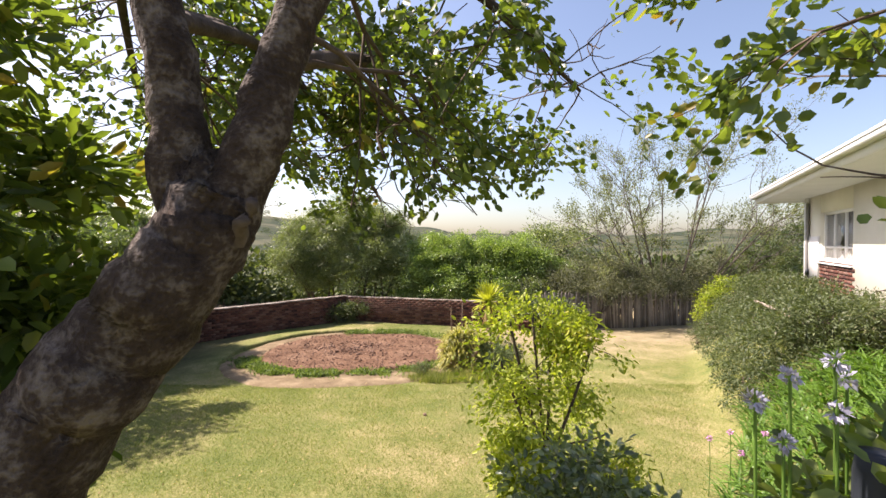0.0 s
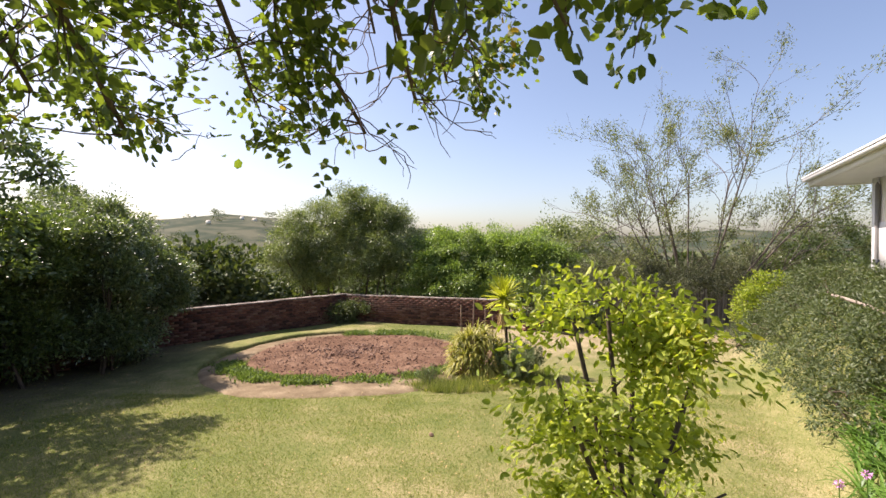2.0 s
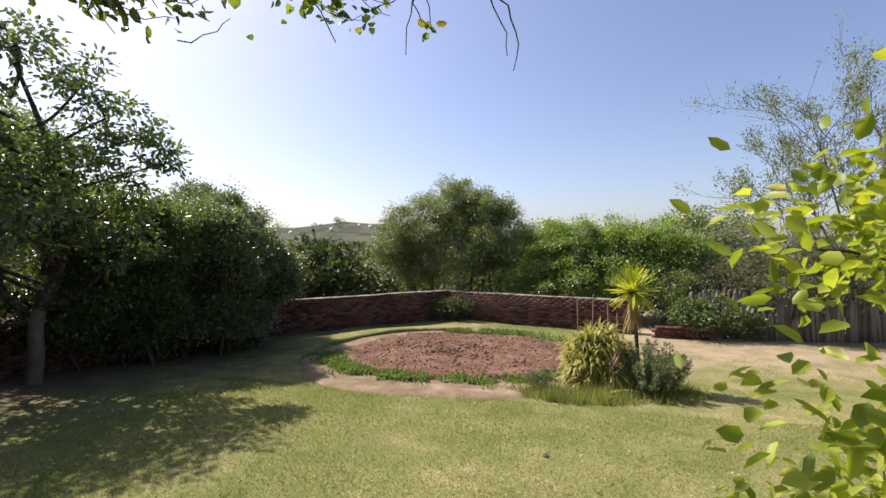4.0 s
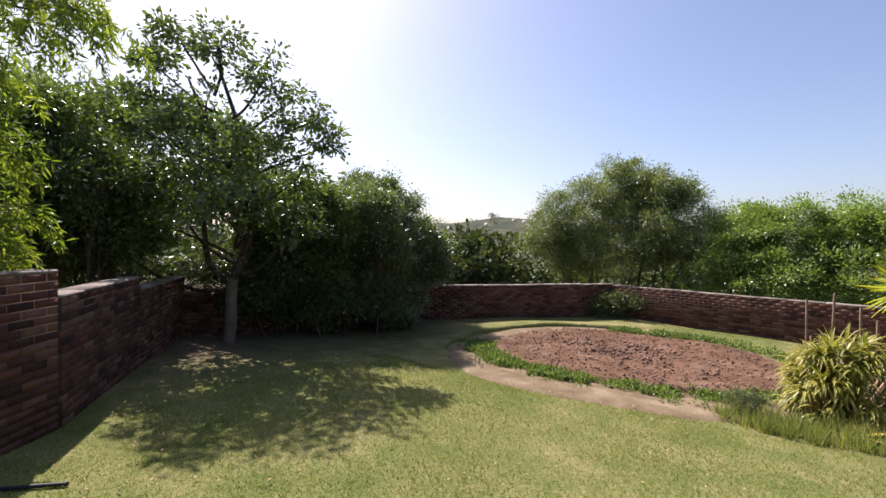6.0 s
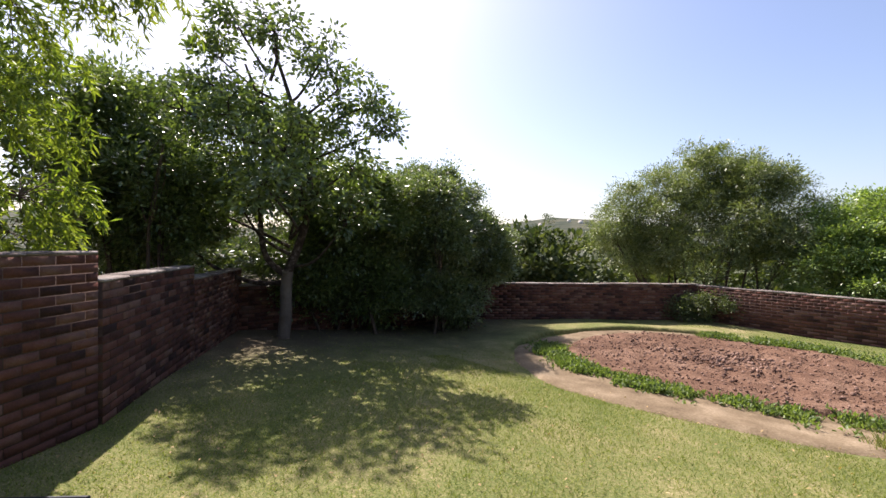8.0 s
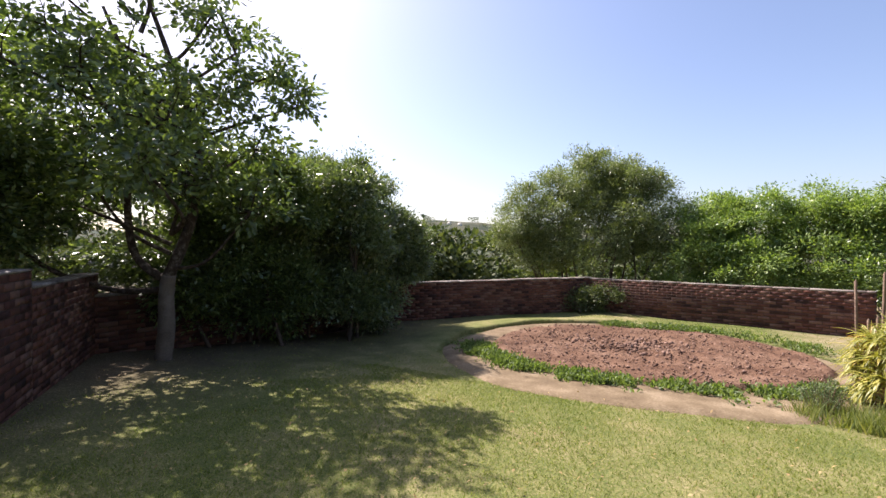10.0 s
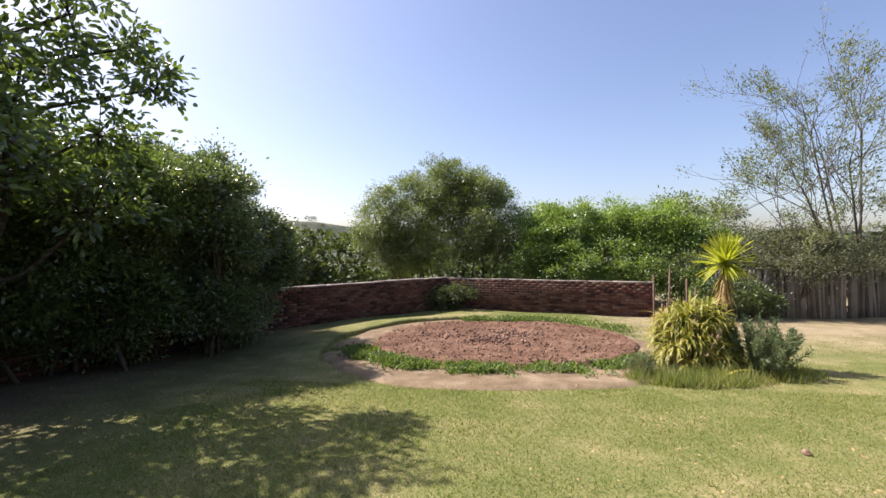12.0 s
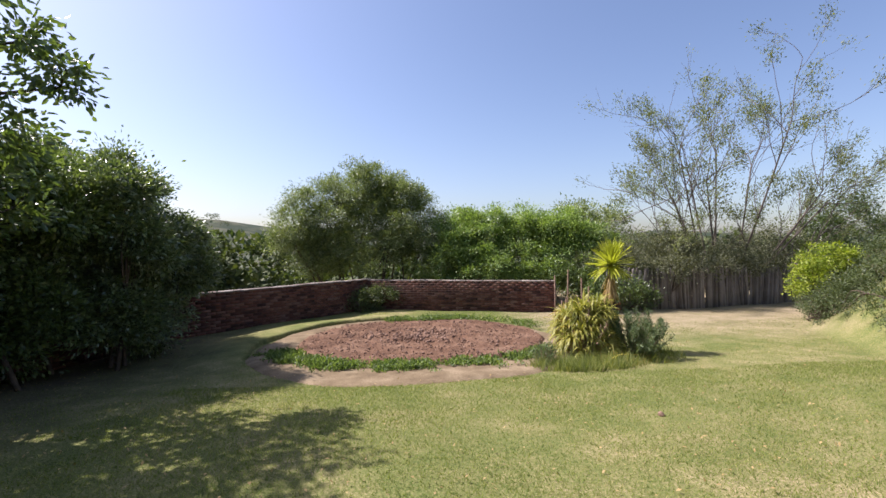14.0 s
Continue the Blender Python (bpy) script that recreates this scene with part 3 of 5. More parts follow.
# ---- paling fence ----
def paling_fence():
    rng = np.random.default_rng(31)
    fence = thing("paling_fence", 0, 0, 0, "grey weathered wooden paling fence, uneven and worn", "fence", kind="structure")
    line = curve_points([(3.6, 15.3, 0), (5.2, 15.2, 0), (8.0, 15.45, 0), (12.5, 16.6, 0), (17, 18.4, 0)], 400)
    d = np.r_[0, np.cumsum(np.linalg.norm(np.diff(line, axis=0), axis=1))]
    meshes = []
    for k in range(6):
        v, f = bevelled(-0.034, -0.013, -0.1, 0.034, 0.013, 1.12, 0.006)
        top = v[:, 2] > 0.5
        v[top, 0] += rng.normal() * 0.012
        v[top, 2] += rng.uniform(-0.05, 0.05) + v[top, 0] * rng.uniform(-0.6, 0.6)
        meshes.append(mesh_from("paling", v, f, M_PALING))
    s, n = 0.0, 0
    while s < d[-1]:
        p = [np.interp(s, d, line[:, i]) for i in (0, 1)]
        q = [np.interp(s + 0.1, d, line[:, i]) for i in (0, 1)]
        ob = new("paling", meshes[rng.integers(6)])
        ob.parent = fence
        z = float(level(*p))
        ob.matrix_basis = Matrix.Translation((p[0], p[1] + rng.uniform(-0.02, 0.02), z)) @ Matrix.Rotation(math.atan2(q[1] - p[1], q[0] - p[0]), 4, "Z") @ Matrix.Rotation(rng.normal() * 0.035 + 0.09 * math.sin(s * 1.7) * math.sin(s * 0.6 + 1), 4, "Y") @ Matrix.Diagonal((rng.uniform(0.8, 1.15), 1, rng.uniform(0.95, 1.2), 1))
        s += rng.uniform(0.047, 0.058)
    for h in (0.3, 0.95):
        pts = line[::8] + (0, 0.035, 0)
        pts[:, 2] = level(pts[:, 0], pts[:, 1]) + h
        child("rail", mesh_from("rail", *tube(pts, np.full(len(pts), 0.03), 6), M_PALING), fence)


paling_fence()

# ---- house ----
def house():
    """Its front runs from the corner towards the garden steps; local x along the front away from the corner, y out of the house."""
    ob = thing("house", HC[0], HC[1], 0, "cream-painted single-storey house with brick base and white eaves", "house")
    ob.rotation_euler = (0, 0, math.atan2(-HU[1], -HU[0]))
    rng = np.random.default_rng(41)
    F, T = -0.1, 2.60                      # foot and wall top
    def put(name, pieces, mat, label="", parent=None):
        return child(name, mesh_from(name, *joined(pieces), mat), parent or ob, label)
    # local +y points into the garden when the front runs along -HU
    sgn = -1.0
    def b(x0, y0, z0, x1, y1, z1):
        ya, yb = sorted((sgn * y0, sgn * y1))
        return box(x0, ya, z0, x1, yb, z1)
    W0, W1, S, H = 0.95, 2.75, 1.18, 2.22   # window: along, sill, head
    L, D = 9.0, 8.0
    for q in ((0, 0, F, W0, -0.24, T), (W0, 0, H, W1, -0.24, T), (W1, 0, F, L, -0.24, T), (W0, -0.02, F, W1, -0.24, S),
              (0.003, -0.25, F, 0.24, -D, T), (L - 0.24, -0.25, F, L, -D, T), (0.25, -D + 0.24, F, L - 0.25, -D, T)):
        put("wall", [b(*q)], M_WALLPAINT)
    put("pillar", [b(-0.03, 0.05, F, 0.16, 0.003, T), b(-0.05, 0.05, F, -0.003, -0.2, T)], M_WHITE, "white-painted corner pillar")
    put("panel", [b(0.24, 0.03, 0.72, W0 - 0.03, 0.004, 1.72)], M_WHITE, "white-painted wall panel")
    br = []
    z = F
    while z < S - 0.03:
        x = W0 if int(z / COURSE) % 2 else W0 - 0.116
        while x < 8.9:
            x0 = max(x, W0)
            if not (x0 > W1 and z > 0.55):
                br.append(b(x0, 0.012 + rng.normal() * 0.001, z, min(x + 0.222, 8.9), -0.01, z + 0.063))
            x += BRICK
        z += COURSE
    z = F
    while z < 0.62:
        x = 0.18
        while x < W0 - 0.03:
            br.append(b(x, 0.012, z, min(x + 0.222, W0 - 0.03), -0.01, z + 0.063))
            x += BRICK
        z += COURSE
    tagged(put("brickwork", br, M_BRICKS, "red face-brick base"), kind="stuff")
    put("drainpipe", [tube(np.array([(0.205, sgn * 0.05, F), (0.205, sgn * 0.05, 1.2), (0.205, sgn * 0.05, 2.45)]), [0.035] * 3, 10)], M_PIPE, "grey drainpipe")
    put("meter_box", [b(0.235, 0.09, 0.86, 0.30, 0.02, 0.99)], M_DARK, "small dark box on the wall")
    win = put("window", [b(W0, -0.03, S, W1, -0.2, S + 0.03)], M_WHITE, "white-framed window with net curtain")
    put("window_frame", [b(W0 + 0.002, -0.06, S + 0.03, W0 + 0.06, -0.14, H), b(W1 - 0.06, -0.06, S + 0.03, W1 - 0.002, -0.14, H), b(W0 + 0.06, -0.06, H - 0.06, W1 - 0.06, -0.14, H - 0.002), b(W0 + 0.06, -0.06, S + 0.03, W1 - 0.06, -0.14, S + 0.08),
                         b(W0 + 0.58, -0.065, S + 0.08, W0 + 0.63, -0.135, H - 0.06), b(W0 + 1.18, -0.065, S + 0.08, W0 + 1.23, -0.135, H - 0.06), b(W0 + 0.06, -0.066, S + 0.3, W1 - 0.06, -0.134, S + 0.335)], M_WHITE, "", win)
    put("window_sill", [b(W0 - 0.04, 0.05, S - 0.03, W1 + 0.04, -0.03, S - 0.002)], M_WHITE, "", win)
    g = put("pane", [b(W0 + 0.06, -0.097, S + 0.08, W1 - 0.06, -0.103, H - 0.06)], M_GLASS, "", win)
    g.visible_shadow = False
    u = np.linspace(W0 + 0.02, W1 - 0.02, 90)
    cv = np.array([(x, sgn * (-0.21 + 0.018 * math.sin(x * 42)), zz) for zz in (S + 0.06, H - 0.03) for x in u])
    cf = [(i, i + 1, i + 91, i + 90) for i in range(89)]
    child("curtain", mesh_from("curtain", cv, cf, M_CURTAIN, True), win, "white net curtain")
    O = 0.85
    put("soffit", [b(-O, O, T + 0.005, L + 0.5, -D - 0.5, T + 0.035)], M_WHITE, "cream boarded soffit")
    put("fascia", [b(-O - 0.02, O + 0.022, T - 0.02, L + 0.5, O + 0.001, T + 0.17), b(-O - 0.022, O, T - 0.02, -O - 0.001, -D - 0.5, T + 0.17)], M_WHITE, "white fascia board")
    put("gutter", [b(-O - 0.06, O + 0.12, T + 0.09, L + 0.5, O + 0.024, T + 0.19), b(-O - 0.11, O + 0.13, T + 0.16, L + 0.5, O + 0.125, T + 0.2)], M_WHITE, "white metal gutter")
    rv = np.array([(-O, sgn * O, T + 0.19), (L + 0.5, sgn * O, T + 0.19), (L + 0.5, sgn * -(D + 0.5), T + 0.19), (-O, sgn * -(D + 0.5), T + 0.19), (2.6, sgn * -3.6, T + 1.75), (L - 3, sgn * -3.6, T + 1.75)])
    child("roof", mesh_from("roof", rv, [(0, 1, 5, 4), (2, 3, 4, 5)], M_ROOF), ob, "hipped grey roof")
    child("hip", mesh_from("hip", rv, [(3, 0, 4), (1, 2, 5)], M_ROOF), ob)
    put("floor_slab", [b(0.25, -0.25, F, L - 0.25, -D + 0.25, F + 0.15)], M_MORTAR)
    put("ceiling", [b(0.25, -0.25, T - 0.06, L - 0.25, -D + 0.25, T - 0.02)], M_WHITE)


house()


# ---- trees ----
def crown_mesh(name, pts, ways, length, width, mat, rng, droop=0.1, flat=0.5):
    make = oval_leaves if length < 0.105 and width > 0.02 and len(pts) < 60000 else leaf_quads
    return mesh_from(name, *make(pts, length, width, rng, ways, droop, flat), mat)


def leaning_tree():
    """The old tree beside the steps, with a leaning, forked trunk and a wide low canopy."""
    rng = np.random.default_rng(101)
    ob = thing("tree", -1.45, 0.92, float(level(-1.45, 0.92)), "old leaning garden tree with scarred forked grey trunk", "tree")
    o = np.array(ob.location)
    def limb(pts, r0, r1, n=24, sides=18, rough=0.03):
        p = curve_points(pts, n)
        p = p + rng.normal(size=p.shape) * 0.006
        return tube(p - o, np.linspace(r0, r1, n) * (1 + 0.02 * rng.normal(size=n)), sides, rough, rng)
    trunk = limb([(-1.5, 0.92, -0.32), (-1.3, 0.97, 0.4), (-0.97, 1.06, 1.1), (-0.69, 1.12, 1.5), (-0.58, 1.16, 1.74)], 0.175, 0.11, 44, 28, 0.012)
    child("trunk", mesh_from("trunk", *trunk, M_BARK, True), ob, "scarred grey leaning trunk")
    for pts, r0, r1 in (([(-0.64, 1.14, 1.5), (-0.69, 1.15, 1.8), (-0.72, 1.15, 2.1), (-0.84, 1.15, 2.6), (-0.95, 1.3, 3.2), (-0.8, 1.6, 3.8)], 0.085, 0.03),
                        ([(-0.62, 1.15, 1.55), (-0.50, 1.17, 1.85), (-0.44, 1.2, 2.1), (-0.30, 1.25, 2.45), (-0.05, 1.5, 3.0), (0.1, 1.9, 3.5)], 0.088, 0.03)):
        child("limb", mesh_from("limb", *limb(pts, r0, r1, 34, 18), M_BARK, True), ob)
    scar = limb([(-1.21, 0.94, 0.8), (-1.05, 0.98, 1.1), (-0.875, 1.02, 1.34), (-0.72, 1.07, 1.6)], 0.018, 0.018, 16, 8)
    child("dead_strip", mesh_from("dead_strip", *scar, M_DEADWOOD, True), ob, "bleached dead wood along a scar")
    stub = limb([(-0.53, 1.10, 1.60), (-0.485, 1.08, 1.65), (-0.47, 1.07, 1.69)], 0.022, 0.015, 6, 9)
    child("branch_stub", mesh_from("branch_stub", *stub, M_BARK_DARK, True), ob, "dark cut branch stub")
    boughs, ends = [], []
    starts = [((-0.44, 1.2, 2.1), (0.1, 1, 0.12), 1.15), ((-0.40, 1.22, 2.2), (0.45, 0.9, 0.18), 1.3), ((-0.75, 1.15, 2.2), (-0.3, 1, 0.15), 1.2), ((-0.84, 1.15, 2.6), (-0.7, 0.9, 0.1), 1.2),
              ((-0.30, 1.25, 2.45), (0.2, 1, 0.05), 1.4)]
    for line in (((-0.44, 1.2, 2.1), (-0.32, 2.3, 2.55), (-0.15, 3.4, 2.68), (-0.02, 4.3, 2.45)), ((-0.74, 1.15, 2.2), (-1.0, 2.3, 2.65), (-1.2, 3.4, 2.6), (-1.3, 4.1, 2.25)),
                 ((-0.84, 1.15, 2.6), (-1.55, 2.1, 2.85), (-2.0, 2.9, 2.55), (-2.2, 3.5, 2.1)),
                 ((-0.30, 1.25, 2.45), (0.1, 1.7, 2.62), (0.45, 2.1, 2.58), (0.8, 2.4, 2.45)),
                 ((-0.95, 1.3, 3.2), (-0.8, 2.4, 3.3), (-0.6, 3.5, 3.2), (-0.55, 4.4, 2.85)),
                 ((-0.74, 1.15, 2.2), (-0.8, 2.1, 2.5), (-0.7, 3.0, 2.35), (-0.5, 3.75, 1.95)), ((-0.44, 1.2, 2.1), (-0.35, 2.2, 2.5), (-0.3, 3.0, 2.45), (-0.2, 3.6, 2.1)),
                 ((-0.84, 1.15, 2.6), (-1.3, 2.2, 2.55), (-1.6, 3.0, 2.25), (-1.75, 3.6, 1.85)),
                 ((-0.95, 1.3, 3.2), (-1.6, 2.4, 3.3), (-1.9, 3.4, 3.1), (-1.9, 4.2, 2.8))):
        p = curve_points(line, 22)
        boughs.append(tube(p, np.linspace(0.032, 0.009, 22), 7))
        for i in range(5, 22):
            for _ in range(2 if i % 3 else 1):
                side = rng.normal(size=3) * (1, 0.8, 0.45) + (0, 0.35, -0.12)
                grow(p[i], side, rng.uniform(0.25, 0.5), 0.006, 1, rng, boughs, ends, 0.8, (2, 4), -0.08, 0.7, 4, 0.2)
    for s, w, ln in starts:
        grow(s, w, ln * 0.7, 0.012, 2, rng, boughs, ends, 0.8, (3, 4), -0.06, 0.62, 5, 0.16)
    ends = [(p, w) for p, w in ends if p[2] - 0.22 > 0.8 + 0.6 * (0.907 * (p[1] - 2.69) - 0.42 * (p[0] + 0.23))]
    ends = [(p, w) for p, w in ends if p[1] > 1.55 and p[2] > 1.62 + 0.22 * max(0, 2.9 - p[1]) and p[1] < 4.7 and math.hypot(p[0] + 0.817 * (p[2] - 0.6) - 0.85, p[1] - 0.297 * (p[2] - 0.6) - 3.3) > 0.66 and noise.noise(Vector(p * 2.1)) > -0.12]
    boughs = [t for t in boughs if t[0][:, 2].min() > 1.66 and (t[0][:, 2] - 0.6 * (0.907 * (t[0][:, 1] - 2.69) - 0.42 * (t[0][:, 0] + 0.23))).min() > 0.86]
    v, f = joined(boughs)
    tagged(child("branchwork", mesh_from("branchwork", v - o, f, M_BARK_DARK, True), ob), kind="stuff")
    pts, ways = leaves_on(ends, 7, 0.05, rng)
    child("crown", crown_mesh("crown", pts - o, ways, 0.054, 0.037, L_CANOPY, rng, 0.1), ob, "leafy green canopy with a few yellowed leaves")
    return ob


leaning_tree()


def overhang():
    """Leafy twigs of a second tree that reach in beside the house."""
    rng = np.random.default_rng(103)
    ob = thing("tree", 2.6, 0.3, float(level(2.6, 0.3)), "young tree with sparse leafy twigs beside the bank", "tree")
    o = np.array(ob.location)
    trunk = curve_points([(2.6, 0.3, -0.1), (2.5, 0.5, 1.0), (2.2, 0.8, 1.9), (1.9, 1.1, 2.6)], 20)
    child("trunk", mesh_from("trunk", *tube(trunk - o, np.linspace(0.06, 0.03, 20), 10), M_BARK_DARK, True), ob)
    tubes, ends = [], []
    for s, w, ln in (((2.2, 0.8, 1.9), (-0.75, 0.6, 0.06), 1.1), ((2.0, 1.0, 2.4), (-0.8, 0.55, 0.05), 1.1), ((1.9, 1.1, 2.6), (-0.7, 0.8, 0.1), 1.0), ((2.4, 0.6, 1.45), (-0.6, 0.75, 0.12), 1.0), ((2.1, 0.9, 2.1), (-0.4, 1, 0.2), 1.0), ((1.9, 1.1, 2.6), (-0.9, 0.5, -0.1), 1.1), ((2.0, 1.0, 2.4), (-0.3, 0.9, 0.0), 0.9), ((2.2, 0.8, 1.9), (-0.2, 1, 0.25), 0.9)):
        grow(s, w, ln * 0.75, 0.010, 2, rng, tubes, ends, 0.6, (2, 3), 0.0, 0.5, 5, 0.09)
    ends = [(p, w) for p, w in ends if p[0] > 0.75 and p[2] > 1.72 and p[1] < 1.95]
    v, f = joined(tubes)
    tagged(child("branchwork", mesh_from("branchwork", v - o, f, M_BARK_DARK, True), ob), kind="stuff")
    pts, ways = leaves_on([e for e in ends if noise.noise(Vector(e[0] * 2.5)) > -0.2], 6, 0.05, rng)
    child("crown", crown_mesh("crown", pts - o, ways, 0.064, 0.042, L_CANOPY, rng, 0.3), ob)


overhang()


def heap(name, label, category, centres, radii, count, length, width, mat, seed, stems=0, bark=None, squash=0.85, clump=0.25, shell=0.5, floor=True, flat=1.6, droop=0.0, per=14, group=""):
    """A shrub or far tree: stems and a crown of leaf clumps over rounded masses."""
    rng = np.random.default_rng(seed)
    centres, radii = np.asarray(centres, float), np.asarray(radii, float)
    bx, by = centres[:, 0].mean(), centres[:, 1].mean()
    lobes, lobe_r = [centres], [radii * 0.8]
    for c, r in zip(centres, radii):
        d = rng.normal(size=(15, 3)) + (0, 0, 0.5)
        d /= np.linalg.norm(d, axis=1, keepdims=True)
        lobes.append(c + d * r * np.array((0.92, 0.92, 0.86))), lobe_r.append(r * rng.uniform(0.2, 0.42, 15))
    centres, radii = np.concatenate(lobes), np.concatenate(lobe_r)
    bz = float(level(bx, by))
    ob = thing(name, bx, by, bz, label, category, group)
    o = np.array((bx, by, bz))
    tubes = []
    for k in range(stems):
        c = lobes[0][rng.integers(len(lobes[0]))]
        foot = np.array((c[0] * 0.6 + bx * 0.4 + rng.normal() * 0.15, c[1] * 0.6 + by * 0.4 + rng.normal() * 0.15, 0))
        foot[2] = float(level(foot[0], foot[1])) - 0.05
        tip = c + rng.normal(size=3) * lobe_r[0].mean() * 0.35
        mid = (foot + tip) / 2 + rng.normal(size=3) * 0.12
        r = 0.02 + 0.012 * radii.mean()
        tubes.append(tube(curve_points([foot, mid, tip], 9), np.linspace(r * 1.6, r * 0.4, 9), 6))
        for j in range(3):
            e = tip + rng.normal(size=3) * radii.mean() * 0.5
            tubes.append(tube(curve_points([mid, (mid + e) / 2 + rng.normal(size=3) * 0.1, e], 7), np.linspace(r * 0.7, r * 0.15, 7), 4))
    if tubes:
        v, f = joined(tubes)
        tagged(child("branchwork", mesh_from("branchwork", v - o, f, bark or M_BARK_DARK, True), ob), kind="stuff")
    pts, d = blob_points(centres, radii, count, rng, shell, squash, clump, per)
    if floor:
        g = level(pts[:, 0], pts[:, 1]) + 0.02
        keep = pts[:, 2] > g
        pts, d = pts[keep], d[keep]
    child("crown", crown_mesh("crown", pts - o, d, length, width, mat, rng, droop, flat), ob)
    return ob


# shrubs and trees along the shaded west side
def shade_tree():
    rng = np.random.default_rng(111)
    x, y = -8.02, 7.1
    ob = thing("tree", x, y, float(level(x, y)), "tall airy evergreen tree with pale trunk in the shaded corner", "tree")
    o = np.array(ob.location)
    trunk = curve_points([(x, y, -1.3), (x + 0.06, y + 0.03, -0.8), (x + 0.02, y + 0.06, -0.3), (x + 0.1, y + 0.05, 0.0)], 20)
    child("trunk", mesh_from("trunk", *tube(trunk - o, np.linspace(0.115, 0.09, 20), 12, 0.03, rng), M_BARK_STEM, True), ob, "grey trunk")
    for pts, r0, r1 in (([trunk[-2], (x + 0.3, y + 0.25, 0.8), (x + 0.35, y + 0.3, 1.8), (x + 0.15, y + 0.1, 2.8), (x - 0.05, y - 0.15, 3.8)], 0.08, 0.025),
                        ([trunk[-4], (x - 0.25, y - 0.2, 0.3), (x - 0.3, y - 0.25, 1.2), (x - 0.1, y - 0.2, 2.3), (x - 0.35, y - 0.5, 3.5)], 0.06, 0.02),
                        ([trunk[-6], (x - 0.5, y - 0.35, -0.2), (x - 1.1, y - 0.8, 0.1), (x - 1.6, y - 1.2, 0.7)], 0.05, 0.02)):
        child("limb", mesh_from("limb", *tube(curve_points(pts, 30) - o, np.linspace(r0, r1, 30), 9, 0.02, rng), M_BARK, True), ob)
    core = curve_points([(x + 0.1, y + 0.05, 0.0), (x + 0.1, y + 0.1, 1.2), (x, y, 2.4), (x - 0.15, y - 0.3, 3.7)], 30)
    masses = (((-8.5, 6.55, 4.25), 0.42, 7), ((-8.05, 6.95, 4.2), 0.45, 8), ((-7.45, 7.5, 3.75), 0.4, 6), ((-8.9, 6.3, 3.85), 0.35, 6), ((-7.2, 7.65, 3.2), 0.36, 7), ((-6.9, 8.0, 2.95), 0.28, 5), ((-9.2, 5.9, 2.85), 0.42, 6), ((-8.85, 6.2, 3.3), 0.4, 6), ((-6.65, 8.25, 2.55), 0.3, 6), ((-7.05, 7.85, 1.9), 0.38, 8), ((-7.5, 7.4, 2.6), 0.5, 10),
              ((-8.2, 6.8, 3.0), 0.5, 9), ((-8.55, 6.5, 2.1), 0.6, 12), ((-7.7, 7.3, 1.5), 0.65, 16), ((-8.5, 6.6, 1.2), 0.6, 14), ((-7.1, 7.8, 1.0), 0.45, 10), ((-9.1, 6.0, 1.3), 0.6, 14), ((-9.5, 5.6, 2.1), 0.5, 9), ((-7.2, 6.7, 2.0), 0.5, 9), ((-7.0, 6.3, 1.4), 0.45, 8), ((-8.0, 6.2, 2.6), 0.45, 8), ((-8.6, 7.6, 2.4), 0.5, 9), ((-8.0, 8.1, 1.5), 0.6, 12))
    tubes, P, W = [], [], []
    for c, r, k in masses:
        c = np.array(c)
        s = core[np.argmin(np.abs(core[:, 2] - (c[2] - 0.9)))]
        hub = c - (0, 0, 0.12)
        tubes.append(tube(curve_points([s, (s * 0.55 + hub * 0.45) + rng.normal(size=3) * 0.12 - (0, 0, 0.12), hub], 12), np.linspace(0.034, 0.014, 12), 6))
        for j in range(int(k * 1.15)):
            d = rng.normal(size=3) * (1, 1, 0.8)
            d *= r * (0.35 + 0.75 * rng.random() ** 0.5) / np.linalg.norm(d)
            tip = c + d
            tubes.append(tube(curve_points([hub, hub + d * 0.5 + rng.normal(size=3) * 0.07, tip], 7), np.linspace(0.012, 0.004, 7), 4))
            n = 66
            e = rng.normal(size=(n, 3)) * (0.12, 0.12, 0.075)
            P.append(tip + e), W.append(e / 0.12 + d / r * 0.5)
    v, f = joined(tubes)
    tagged(child("branchwork", mesh_from("branchwork", v - o, f, M_BARK, True), ob), kind="stuff")
    child("crown", crown_mesh("crown", np.concatenate(P) - o, np.concatenate(W), 0.104, 0.05, L_DARK, rng, 0.3), ob, "airy crown of dark glossy leaves")


shade_tree()
heap("shrub", "large glossy dark evergreen shrub against the brick wall", "shrub", [(-7.7, 10.9, 0.6), (-7.2, 11.6, 0.3), (-8.1, 10.0, 0.5), (-7.6, 10.8, -0.6), (-7.85, 11.35, 1.6), (-7.1, 11.9, 0.0), (-8.4, 10.2, 1.15), (-7.15, 9.9, 1.25), (-7.0, 10.4, 0.55), (-7.2, 10.1, -0.5)], [0.95, 0.8, 0.9, 0.8, 0.62, 0.5, 0.75, 0.58, 0.5, 0.55], 150000, 0.075, 0.035, L_GLOSS, 121, 9, clump=0.24, per=170)
heap("shrub", "dense dark shrub in the shaded wall corner", "shrub", [(-8.6, 8.6, 0.5), (-8.5, 9.3, 1.0), (-8.7, 7.9, -0.1), (-8.2, 9.0, -0.6), (-8.9, 8.5, 1.5), (-7.55, 8.85, 1.4), (-7.35, 9.2, 0.9)], [0.95, 0.75, 0.8, 0.9, 0.5, 0.4, 0.4], 90000, 0.08, 0.037, L_DARK, 122, 8, clump=0.26, per=170)
